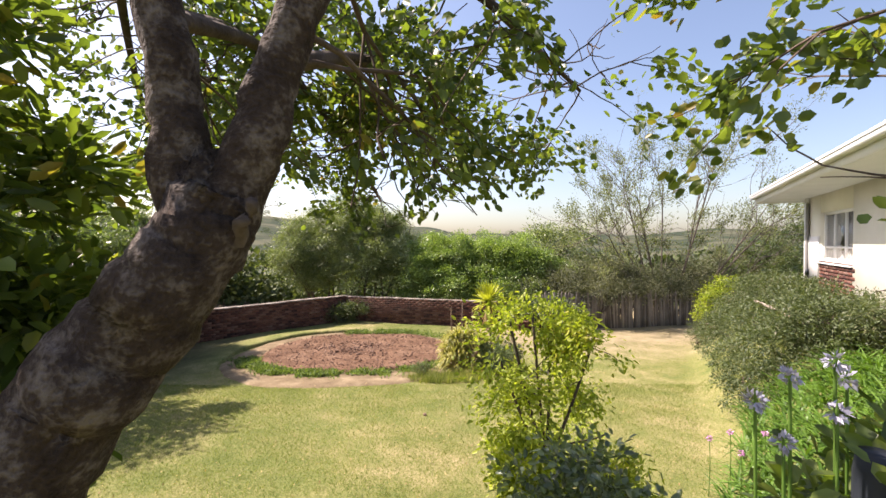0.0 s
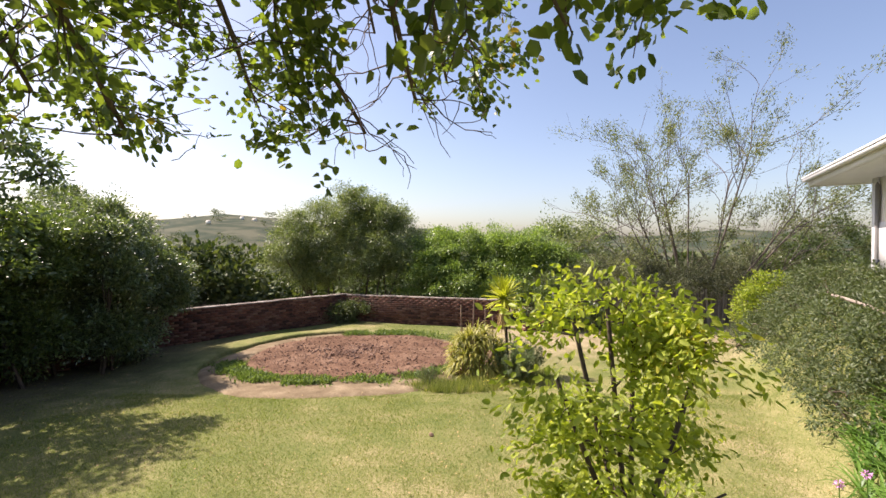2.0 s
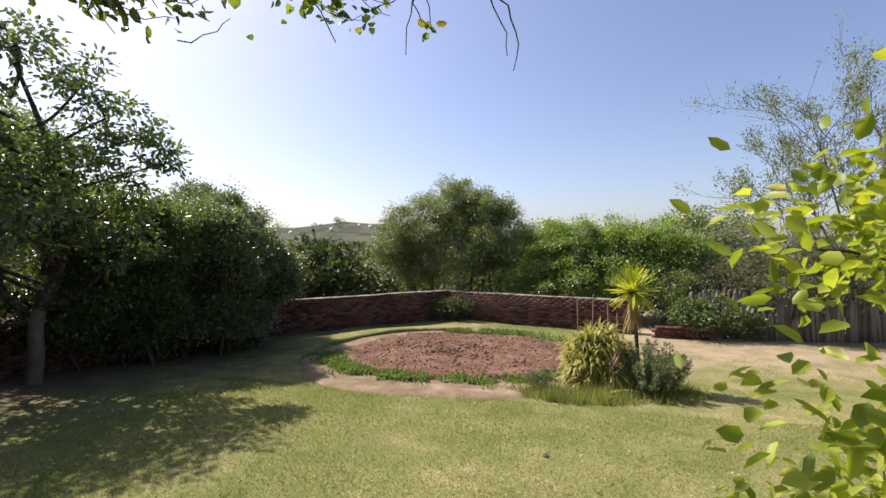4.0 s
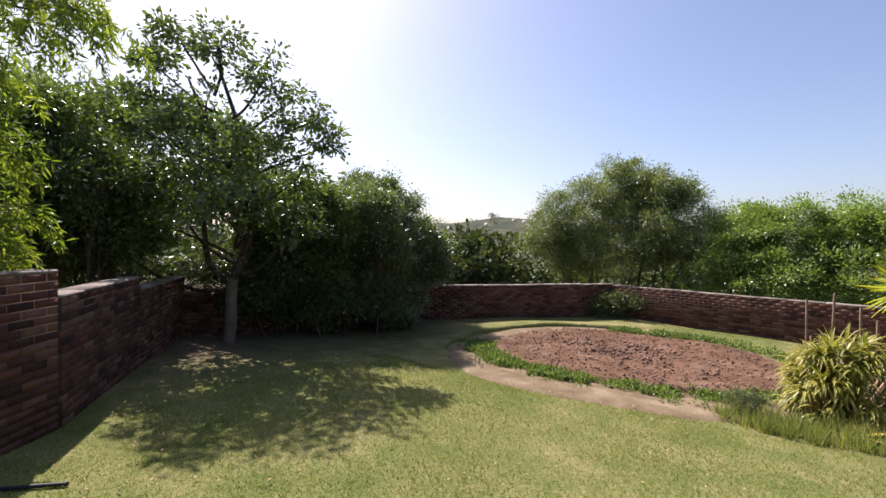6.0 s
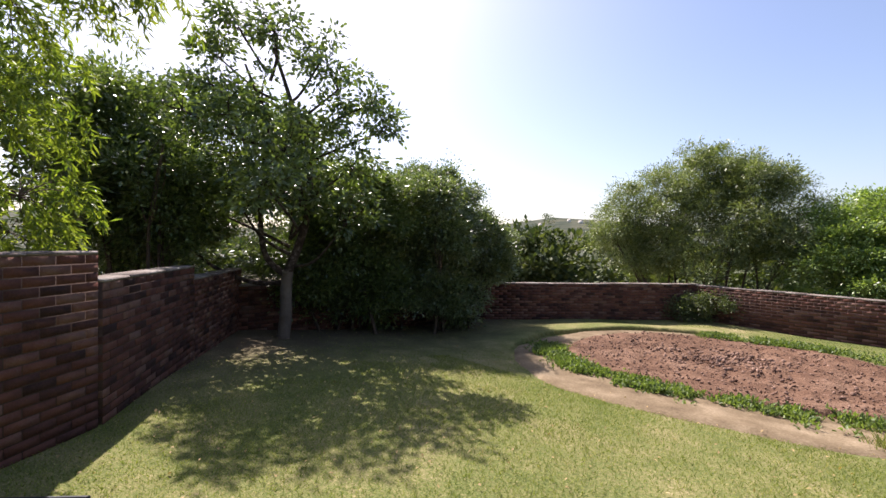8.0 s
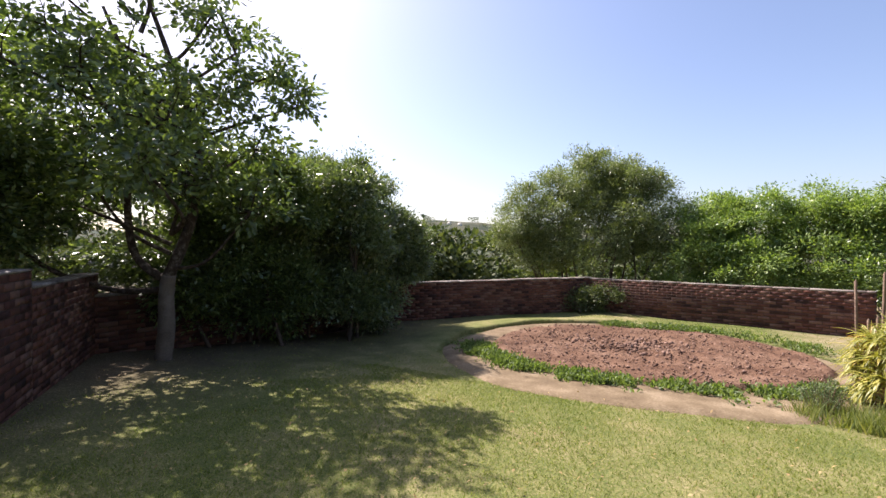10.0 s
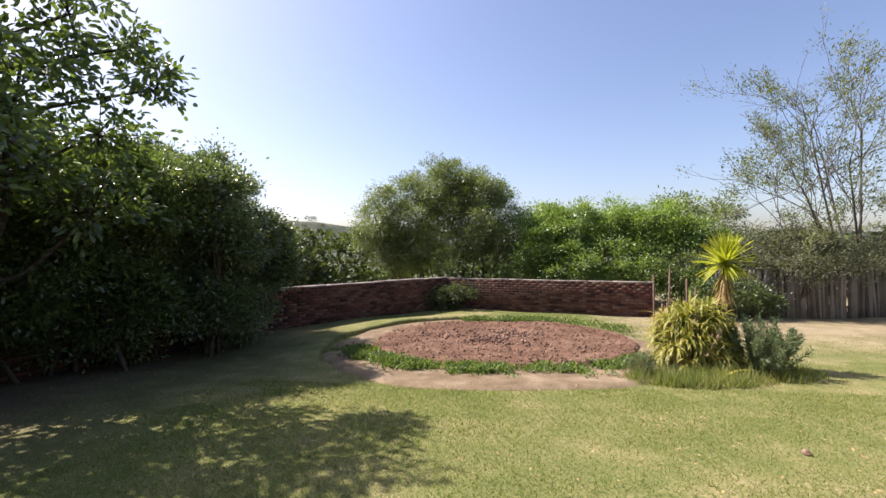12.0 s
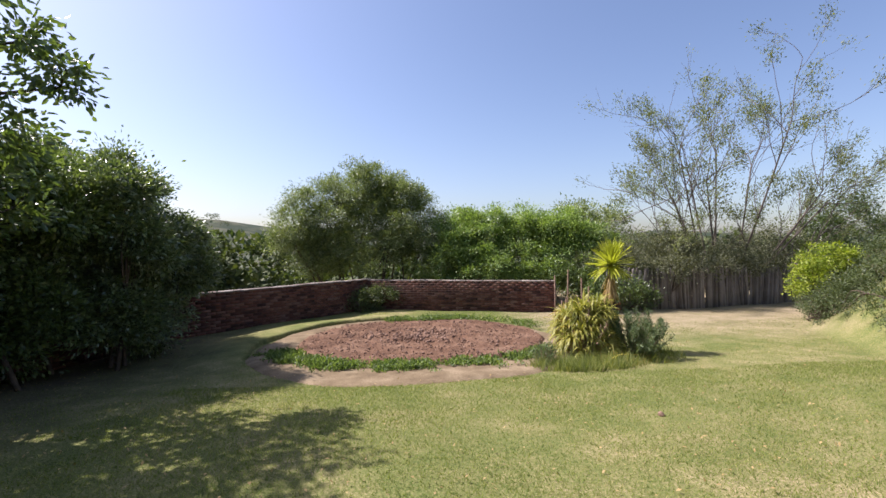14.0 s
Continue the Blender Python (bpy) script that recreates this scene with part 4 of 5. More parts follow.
heap("tree", "broad dark tree behind the brick wall", "tree", [(-11.6, 6.3, 1.4), (-12.3, 7.6, 2.6), (-11.2, 5.2, 0.9), (-12.6, 6.2, 3.0), (-11.0, 7.4, 0.6)], [1.4, 1.5, 1.2, 1.3, 1.1], 22000, 0.14, 0.06, L_DARK, 123, 7, clump=0.4, per=90)
heap("tree", "tall dark tree behind the shaded wall corner", "tree", [(-12.3, 10.0, 1.2), (-13.2, 11.2, 2.6), (-11.6, 11.6, 0.6), (-13.4, 9.6, 3.2), (-12.0, 12.6, 0.9)], [1.6, 1.6, 1.3, 1.3, 1.2], 22000, 0.14, 0.06, L_DARK, 124, 7, clump=0.4, per=90)
heap("tree", "leafy tree rising beyond the corner shrubs", "tree", [(-9.4, 12.6, 1.0), (-9.2, 13.2, 0.3), (-10.2, 12.4, 1.7), (-9.6, 11.6, 1.4), (-8.45, 12.8, 0.9), (-8.7, 12.2, 1.2)], [0.9, 0.8, 1.0, 1.0, 0.7, 0.8], 60000, 0.075, 0.033, L_GLOSS, 125, 6, clump=0.28, per=150)
heap("tree", "dark tree overhanging the brick wall", "tree", [(-8.4, 3.6, 1.0), (-9.6, 4.4, 1.9), (-8.9, 3.0, 2.6), (-10.2, 4.9, 0.8), (-7.6, 2.6, 2.6)], [0.9, 1.2, 1.3, 1.0, 1.1], 18000, 0.12, 0.05, L_DARK, 126, 6, clump=0.34, per=80)
heap("tree", "dense dark-leaved tree close behind the shaded wall", "tree", [(-9.4, 5.1, 1.2), (-9.7, 4.9, 2.1), (-8.9, 5.75, 0.9), (-10.2, 5.6, 1.7), (-8.5, 5.3, 1.5), (-9.9, 5.2, 0.4)], [0.95, 0.9, 0.75, 0.9, 0.7, 0.9], 60000, 0.085, 0.036, L_DARK, 127, 8, clump=0.28, per=140)

# beyond the north wall
heap("shrub", "big rounded olive-green bush over the wall corner", "bush", [(-3.9, 19.0, 1.2), (-5.1, 19.0, 0.6), (-2.5, 19.2, 1.3), (-3.7, 18.7, 2.3), (-5.2, 18.6, 1.6), (-1.7, 18.6, 0.6), (-3.4, 18.1, 0.2), (-5.6, 18.2, 0.0), (-2.6, 18.4, 1.9), (-6.1, 18.0, 0.6), (-6.2, 18.5, 1.6), (-4.4, 19.2, 2.6), (-2.7, 19.2, 2.1)], [1.5, 1.3, 1.4, 1.25, 1.2, 1.2, 1.1, 0.9, 1.05, 0.8, 0.9, 1.0, 1.0], 140000, 0.095, 0.03, L_OLIVE, 131, 16, clump=0.28, shell=0.5, per=130)
heap("shrub", "small dark scrambling shrub at the wall corner", "shrub", [(-3.5, 16.5, -1.2), (-3.1, 16.4, -1.0), (-3.9, 16.3, -1.25)], [0.45, 0.4, 0.35], 6000, 0.06, 0.026, L_HEDGE, 132, 5, clump=0.14)
heap("hedge", "bright green overgrown hedge behind the wall", "hedge", [(-0.4, 18.2, 0.1), (0.8, 18.3, 0.5), (2.0, 18.0, 0.4), (3.2, 17.8, 0.5), (4.3, 17.4, 0.2), (1.4, 17.3, -0.3), (3.0, 16.9, -0.4), (-0.6, 17.5, -0.4), (0.4, 17.1, -0.5), (-0.3, 18.6, 0.8), (0.9, 18.6, 0.9), (2.1, 18.4, 0.85), (3.3, 18.1, 0.8)], [1.2, 1.2, 1.2, 1.15, 1.0, 0.9, 0.8, 0.9, 0.8, 1.05, 1.0, 1.05, 1.0], 150000, 0.09, 0.038, L_BRIGHT, 133, 14, clump=0.28, per=150)
heap("tree", "dark green tree beyond the hedge", "tree", [(6.0, 20.5, 0.4), (5.1, 20.8, 1.2), (6.8, 20.9, 1.3), (5.6, 19.8, -0.2)], [1.3, 1.1, 1.0, 1.1], 13000, 0.14, 0.06, L_OLIVE, 134, 6, clump=0.36, per=80)
heap("shrub", "grey-green twiggy bush leaning over the fence", "bush", [(4.6, 16.5, -0.3), (5.7, 16.4, 0.0), (6.8, 16.5, 0.1), (7.9, 16.6, -0.1), (6.2, 16.0, -0.3), (3.6, 16.4, -0.6), (4.0, 16.0, -0.9), (5.0, 15.3, -0.25), (6.0, 15.2, -0.2), (7.0, 15.3, -0.15), (8.0, 15.5, -0.2), (9.0, 15.7, -0.15), (10.2, 16.1, -0.2)], [0.85, 0.85, 0.85, 0.8, 0.6, 0.7, 0.5, 0.34, 0.38, 0.38, 0.36, 0.4, 0.4], 60000, 0.07, 0.025, L_GREY, 135, 20, clump=0.26, per=50)
heap("shrub", "grey-green bush behind the paling fence", "bush", [(9.0, 16.9, -0.2), (10.2, 17.3, 0.0), (11.3, 17.7, -0.1), (12.4, 18.0, 0.2)], [0.85, 0.9, 0.85, 0.9], 17000, 0.085, 0.03, L_GREY, 136, 12, clump=0.26, per=50)
heap("tree", "dark evergreen trees beside the house", "tree", [(13.5, 17.6, 0.3), (14.6, 16.8, 0.9), (15.8, 17.3, 0.6), (12.6, 16.4, -0.4), (13.9, 15.6, 0.1), (17.0, 16.0, 0.8)], [1.3, 1.3, 1.3, 0.9, 1.0, 1.4], 22000, 0.12, 0.05, L_DARK, 137, 8, clump=0.32, per=80)


def feathery_tree():
    """Many slender stems fanning out, with fine, sparse foliage."""
    rng = np.random.default_rng(141)
    x, y = 9.7, 17.6
    ob = thing("tree", x, y, float(level(x, y)), "tall multi-stemmed tree with sparse feathery foliage", "tree")
    o = np.array(ob.location)
    tubes, ends = [], []
    for k in range(13):
        a = -1.25 + 2.5 * k / 12 + rng.normal() * 0.06
        foot = np.array((x + 0.5 * math.sin(a) + rng.normal() * 0.15, y + rng.normal() * 0.35, float(level(x, y)) - 0.05))
        w = np.array((math.sin(a) * 0.72, rng.normal() * 0.25, math.cos(a * 0.72)))
        ln = 6.1 * (1 - 0.26 * abs(a)) * rng.uniform(0.85, 1.1)
        p = curve_points([foot, foot + w * ln * 0.5 + (0, 0, -0.1), foot + w * ln * (1, 1, 1.06)], 14)
        child("stem", mesh_from("stem", *tube(p - o, np.linspace(0.05, 0.018, 14), 7), M_BARK_STEM, True), ob)
        for i in (5, 7, 9, 10, 11, 12, 13, 13):
            ww = w + rng.normal(size=3) * 0.42 + (0, 0, 0.1)
            grow(p[i], ww, rng.uniform(1.2, 2.0), 0.016, 2, rng, tubes, ends, 0.5, (2, 3), 0.12, 0.6, 4, 0.12)
    v, f = joined(tubes)
    tagged(child("branchwork", mesh_from("branchwork", v - o, f, M_BARK_STEM, True), ob), kind="stuff")
    pick = [e for e in ends if noise.noise(Vector(e[0] * 1.7)) > -0.03]
    pts, ways = leaves_on(pick, 17, 0.13, rng)
    child("crown", crown_mesh("crown", pts - o, ways, 0.11, 0.03, L_FEATHER, rng, 0.1), ob, "fine pale feathery leaves")


feathery_tree()


def woods():
    """The wooded valley beyond the garden."""
    rng = np.random.default_rng(151)
    V, F, at = [], [], 0
    for k in range(520):
        near = k < 130
        r = rng.uniform(24, 60) if near else 60 * (14.0 ** rng.random())
        b = radians(rng.uniform(-50, 75))
        x, y = -r * math.sin(b), r * math.cos(b)
        if y < 21 and x > -14:
            continue
        s = rng.uniform(1.1, 2.0) * (1 + r / 320)
        z = float(land(np.array(x), np.array(y)))
        c = np.array([(x + rng.normal() * s * 0.7, y + rng.normal() * s * 0.5, z + s * rng.uniform(0.35, 0.9)) for _ in range(5)])
        n = 1500 if near else 420
        pts, d = blob_points(c, np.full(5, s * 0.8), n, rng, 0.6, 0.8, s * 0.18, 12)
        L = 0.22 if near else 0.11 * s
        v, f = leaf_quads(pts, L * 1.6, L, rng, d)
        V.append(v), F.append(f + at)
        at += len(v)
    return mesh_from("woods", np.concatenate(V), np.concatenate(F), L_WOODS)


tagged(new("woods", woods()), "wooded valley and hillside in the distance", "woods", kind="stuff")

# ---- hanging foliage over the west wall ----
def hanging_tree():
    rng = np.random.default_rng(161)
    x, y = -6.55, 3.15
    ob = thing("tree", x, y, float(level(x, y)), "tree with drooping bright green sprays over the wall", "tree")
    o = np.array(ob.location)
    trunk = curve_points([(x, y, -1.1), (x - 0.1, y + 0.05, 0.4), (x + 0.05, y + 0.1, 1.7), (x + 0.2, y + 0.3, 2.9)], 24)
    child("trunk", mesh_from("trunk", *tube(trunk - o, np.linspace(0.12, 0.05, 24), 10, 0.03, rng), M_BARK, True), ob)
    masses = (((-6.2, 3.6, 1.6), 0.5, 26), ((-6.0, 3.75, 0.85), 0.36, 18), ((-6.05, 3.7, 0.55), 0.26, 10), ((-5.75, 4.05, 2.75), 0.4, 16), ((-5.4, 4.3, 2.75), 0.32, 10), ((-6.1, 3.7, 2.5), 0.5, 24), ((-6.6, 3.1, 1.7), 0.6, 24), ((-6.6, 3.2, 0.7), 0.5, 18), ((-6.4, 3.3, 2.9), 0.6, 24), ((-5.7, 3.9, 3.2), 0.5, 18))
    tubes, P, W = [], [], []
    for c, r, k in masses:
        c = np.array(c)
        s = trunk[np.argmin(np.abs(trunk[:, 2] - (c[2] - 0.2)))]
        tubes.append(tube(curve_points([s, (s + c) / 2 + (0, 0, 0.15), c], 9), np.linspace(0.028, 0.01, 9), 5))
        for j in range(k):
            d = rng.normal(size=3)
            d *= r * rng.random() ** 0.4 / np.linalg.norm(d)
            q, w = c + d, d / r * (0.8, 0.8, 0.3) + (0.15, 0.1, 0.1)
            tubes.append(tube(np.array([c, c + d * 0.6 + (0, 0, 0.03), q]), [0.006, 0.005, 0.003], 3))
            for step in range(rng.integers(5, 10)):
                w = w + (0, 0, -0.28)
                w = w / np.linalg.norm(w)
                q = q + w * 0.055
                if q[2] < 0.3:
                    break
                P.append(q + rng.normal(size=(9, 3)) * 0.025), W.append(w * 0.8 + rng.normal(size=(9, 3)) * 0.6)
    v, f = joined(tubes)
    tagged(child("branchwork", mesh_from("branchwork", v - o, f, M_BARK_DARK, True), ob), kind="stuff")
    child("crown", crown_mesh("crown", np.concatenate(P) - o, np.concatenate(W), 0.11, 0.021, L_WILLOW, rng, 0.25), ob, "drooping narrow leaves")


hanging_tree()
heap("shrub", "glossy dark shrub crowding the leaning trunk", "shrub", [(-1.75, 1.35, 0.7), (-1.8, 1.45, 1.25), (-1.7, 1.55, 1.75), (-1.75, 1.4, 0.2), (-1.85, 1.3, 2.2), (-1.5, 1.7, 1.35)], [0.42, 0.4, 0.34, 0.42, 0.4, 0.22], 9000, 0.10, 0.042, L_CANOPY, 171, 8, clump=0.13)


# ---- planting in the lawn ----
def sapling():
    rng = np.random.default_rng(181)
    x, y = 0.84, 3.3
    ob = thing("sapling", x, y, float(level(x, y)), "young bushy tree with lime-green leaves and pruned stems", "small tree")
    o = np.array(ob.location)
    foot = o + (0, 0, -0.03)
    fork = o + (0.02, 0, 0.75)
    trunk = curve_points([foot, o + (0.02, 0.01, 0.4), fork], 12)
    child("trunk", mesh_from("trunk", *tube(trunk - o, np.linspace(0.035, 0.03, 12), 9), M_BARK_DARK, True), ob)
    tubes, ends = [], []
    for tip in ((0.55, 3.22, 0.98), (0.74, 3.3, 1.03), (0.92, 3.42, 0.9), (0.47, 3.2, 0.7), (1.25, 3.35, 0.85)):
        p = curve_points([fork, (fork + tip) / 2 + (0.0, 0, -0.05), tip], 10)
        tubes.append(tube(p, np.linspace(0.015, 0.01, 10), 7))
        for i in (4, 6, 8, 9, 9):
            w = rng.normal(size=3) * (1, 1, 0.35) + (0.25, 0, 0.0)
            grow(p[i], w, rng.uniform(0.2, 0.34), 0.005, 1, rng, tubes, ends, 0.8, (2, 3), 0.05, 0.7, 4, 0.15)
    for w, ln in (((1, 0.1, 0.35), 0.6), ((1, -0.5, 0.05), 0.55), ((0.9, 0.6, 0.2), 0.55), ((-0.9, -0.3, 0.3), 0.2), ((-0.8, 0.5, 0.3), 0.24), ((0.2, -1, 0.2), 0.4), ((0.2, 1, 0.3), 0.4), ((-0.7, -0.6, -0.1), 0.2), ((0.8, -0.7, -0.25), 0.45), ((0.5, 0.8, -0.1), 0.45), ((-0.6, 0.2, -0.2), 0.22), ((1, 0.1, -0.2), 0.5)):
        grow(fork + rng.normal(size=3) * 0.03 + (0, 0, rng.uniform(-0.25, 0.15)), w, ln, 0.011, 2, rng, tubes, ends, 0.6, (2, 3), 0.1, 0.55, 5, 0.12)
    tubes = [t for t in tubes if t[0][:, 0].min() > 0.28 and t[0][:, 0].max() < 1.5 and t[0][:, 2].max() < 1.07]
    v, f = joined(tubes)
    tagged(child("branchwork", mesh_from("branchwork", v - o, f, M_BARK_DARK, True), ob), kind="stuff")
    ends = [(p, w) for p, w in ends if p[2] < 1.06 and 0.26 < p[0] < 1.44]
    pts, ways = leaves_on(ends, 22, 0.065, rng)
    keep = pts[:, 2] > -0.75
    child("crown", crown_mesh("crown", pts[keep] - o, ways[keep], 0.05, 0.024, L_SAP, rng, 0.15, 1.2), ob, "lime-green small leaves")


sapling()
heap("shrub", "low dark-leaved shrub on the bank", "shrub", [(0.72, 2.15, 0.2), (0.95, 2.2, 0.1), (0.55, 2.2, 0.0), (0.8, 2.2, -0.3)], [0.34, 0.3, 0.28, 0.4], 4200, 0.055, 0.03, L_GLOSS, 191, 6, clump=0.08)


def strap(base, way, length, width, bend, n=6, curl=0.0):
    """One strap-shaped leaf that arches over and tapers."""
    way = np.asarray(way, float) / np.linalg.norm(way)
    p, d = [np.asarray(base, float)], way
    for i in range(n - 1):
        d = d + np.array((0, 0, -bend / (n - 1)))
        d = d / np.linalg.norm(d)
        p.append(p[-1] + d * length / (n - 1))
    p = np.array(p)
    s = np.cross(way, (0, 0, 1.0))
    s = s / (np.linalg.norm(s) + 1e-9)
    w = width * np.array([0.7, 1.0, 0.95, 0.75, 0.42, 0.04])[:n] if n == 6 else width * np.linspace(1, 0.05, n)
    v = np.concatenate([p - s * w[:, None] / 2, p + (0, 0, -0.15 * width), p + s * w[:, None] / 2])
    f = [(i, i + 1, n + i + 1, n + i) for i in range(n - 1)] + [(n + i, n + i + 1, 2 * n + i + 1, 2 * n + i) for i in range(n - 1)]
    return v, np.array(f)


def yucca():
    rng = np.random.default_rng(201)
    x, y = 1.32, 10.2
    z = float(level(x, y))
    ob = thing("yucca", x, y, z, "yellow-green spiky yucca on a slim bare trunk", "yucca")
    head = np.array((-0.10, 0, 1.5))
    child("trunk", mesh_from("trunk", *tube(curve_points([(0, 0, -0.05), (-0.03, 0, 0.6), head], 14), np.linspace(0.035, 0.03, 14), 10, 0.05, rng), M_BARK_DARK, True), ob)
    meshes = [mesh_from("leaf", *strap((0, 0, 0), (1, 0, 0.0), 0.47, 0.046, b), L_YUCCA, True) for b in (0.1, 0.25, 0.5)]
    for k in range(190):
        el = rng.uniform(-0.5, 1.5)
        az = k * 2.39996
        ob2 = new("leaf", meshes[0 if el > 0.5 else 1 if el > 0.1 else 2])
        ob2.parent = ob
        ob2.matrix_basis = Matrix.Translation(head + (0, 0, 0.06 + 0.05 * max(el, 0))) @ Matrix.Rotation(az, 4, "Z") @ Matrix.Rotation(-el, 4, "Y") @ Matrix.Scale(rng.uniform(0.8, 1.05), 4)
    dead = [strap(head + (0, 0, rng.uniform(-0.35, -0.02)), (math.cos(a), math.sin(a), -1.2), rng.uniform(0.26, 0.46), 0.028, 0.9) for a in rng.uniform(0, 6.28, 90)]
    child("dead_leaves", mesh_from("dead_leaves", *joined(dead), L_YUCCA_OLD, True), ob, "dry hanging brown leaves")


yucca()


def aloe():
    rng = np.random.default_rng(211)
    x, y = 0.58, 9.95
    z = float(level(x, y))
    ob = thing("aloe", x, y, z, "rounded clump of yellow-green aloe rosettes with browned lower leaves", "aloe")
    tubes, leaves = [], []
    for k in range(92):
        az, el = rng.uniform(0, 6.28), math.asin(rng.uniform(0.02, 0.98))
        swell = 0.92 + 0.3 * noise.noise(Vector((2 * math.cos(az) * math.cos(el), 2 * math.sin(az) * math.cos(el), 2.2 * math.sin(el) + 3)))
        c = np.array((0.5 * swell * math.cos(az) * math.cos(el) ** 0.7, 0.5 * swell * math.sin(az) * math.cos(el) ** 0.7, 0.1 + 0.88 * swell * math.sin(el)))
        out = np.array((math.cos(az) * math.cos(el), math.sin(az) * math.cos(el), math.sin(el) + 0.5))
        tubes.append(tube(np.array([(c[0] * 0.3, c[1] * 0.3, -0.03), (c[0] * 0.7, c[1] * 0.7, c[2] * 0.55), c]), [0.026, 0.023, 0.02], 6))
        for j in range(20):
            way = out + rng.normal(size=3) * 0.9
            leaves.append(strap(c + rng.normal(size=3) * 0.02, way, rng.uniform(0.18, 0.33), rng.uniform(0.024, 0.038), rng.uniform(0.9, 2.5)))
    tagged(child("branchwork", mesh_from("branchwork", *joined(tubes), M_STALK, True), ob), kind="stuff")
    child("leaves", mesh_from("leaves", *joined(leaves), L_ALOE, True), ob)


aloe()


def spiky_bush(name, label, category, x, y, r, h, count, length, width, mat, seed, stems=26):
    rng = np.random.default_rng(seed)
    z = float(level(x, y))
    ob = thing(name, x, y, z, label, category)
    tubes, P, W = [], [], []
    for k in range(stems * 4):
        a, q = rng.uniform(0, 6.28), math.sqrt(rng.random())
        tip = np.array((r * q * math.cos(a), r * q * math.sin(a), h * rng.uniform(0.6, 1.05) * math.sqrt(max(0.05, 1 - 0.75 * q * q))))
        p = curve_points([(tip[0] * 0.3, tip[1] * 0.3, -0.02), tip * (0.75, 0.75, 0.55), tip], 9)
        tubes.append(tube(p, np.linspace(0.006, 0.002, 9), 3))
        n = count // (stems * 4)
        i = rng.integers(2, 9, n)
        P.append(p[i] + rng.normal(size=(n, 3)) * 0.018), W.append((p[i] - p[i - 1]) * 4 + rng.normal(size=(n, 3)) * 0.12)
    tagged(child("branchwork", mesh_from("branchwork", *joined(tubes), M_STALK), ob), kind="stuff")
    W = np.concatenate(W)
    W = W / np.linalg.norm(W, axis=1, keepdims=True)
    child("leaves", crown_mesh("leaves", np.concatenate(P), W, length, width, mat, rng), ob)


spiky_bush("rosemary", "grey-green rosemary bush beside the aloe", "shrub", 1.42, 9.75, 0.62, 0.8, 14000, 0.06, 0.01, L_ROSE, 221)
spiky_bush("lavender", "small grey lavender clump at the bed edge", "shrub", -0.35, 9.35, 0.22, 0.42, 1500, 0.05, 0.008, L_ROSE, 222, 10)


def tufts(name, label, x0, x1, y0, y1, n, tall, mat, seed, category="grass", test=None, wide=0.012, lean=0.35):
    rng = np.random.default_rng(seed)
    k = max(n // 12, 1)
    cx, cy = rng.uniform(x0, x1, k), rng.uniform(y0, y1, k)
    if test is not None:
        ok = test(cx, cy)
        cx, cy = cx[ok], cy[ok]
    x = np.repeat(cx, 12) + rng.normal(size=len(cx) * 12) * 0.045
    y = np.repeat(cy, 12) + rng.normal(size=len(cx) * 12) * 0.045
    h = np.repeat(tall * rng.uniform(0.5, 1.2, len(cx)), 12)
    return tagged(new(name, blades(name, x, y, h, wide, mat, seed + 1, lean)), label, category, kind="stuff")


tufts("rank_grass", "rank yellow-green grass at the foot of the aloe", -1.1, 1.1, 8.6, 9.5, 5200, 0.2, L_DRYGRASS, 231, test=lambda x, y: inside(x, y, (0.2, 9.12), (0.85, 0.45)))
tufts("rank_grass", "long yellowing weeds round the aloe", 0.2, 2.3, 9.0, 10.9, 3600, 0.15, L_DRYGRASS, 233, test=lambda x, y: inside(x, y, (1.2, 9.9), (1.1, 0.9)))


def bed_weeds():
    rng = np.random.default_rng(241)
    P = []
    for a0, a1, n, lo, hi in ((188, 262, 14000, 0.98, 1.16), (258, 318, 5000, 0.97, 1.1), (50, 98, 13000, 0.94, 1.11), (8, 52, 2200, 0.97, 1.2), (185, 300, 1800, 0.88, 1.24)):
        k = n // 10
        a, r = np.radians(rng.uniform(a0, a1, k)), rng.uniform(lo, hi, k)
        fade = np.minimum(np.degrees(a) - a0, a1 - np.degrees(a)) / 18
        ok = rng.random(k) < np.minimum(0.55 + 0.6 * np.sin(a * 23) * np.sin(a * 9 + 1 + r * 9), 0.25 + fade)
        a, r, k = a[ok], r[ok], int(ok.sum())
        u, q = BED_R[0] * r * np.cos(a), BED_R[1] * r * np.sin(a)
        x, y = BED[0] + u * math.cos(BED_TURN) - q * math.sin(BED_TURN), BED[1] + u * math.sin(BED_TURN) + q * math.cos(BED_TURN)
        tall = np.repeat(rng.uniform(0.02, 0.11, k), 10)
        x, y = np.repeat(x, 10) + rng.normal(size=k * 10) * 0.045, np.repeat(y, 10) + rng.normal(size=k * 10) * 0.045
        x, y = x + 0.05 * np.sin(y * 31), y + 0.06 * np.sin(x * 13 + 2) * np.sin(x * 5)
        P.append(np.stack([x, y, level(x, y) + (0.03 if a0 > 60 else 0.07) + tall * rng.random(len(x))], -1))
    P = np.concatenate(P)
    return crown_mesh("weeds", P, np.tile((0, 0, 0.7), (len(P), 1)), 0.055, 0.026, L_WEED, rng, -0.1, 0.8)


tagged(new("weeds", bed_weeds()), "bright green weeds fringing the dug bed", "weeds", kind="stuff")


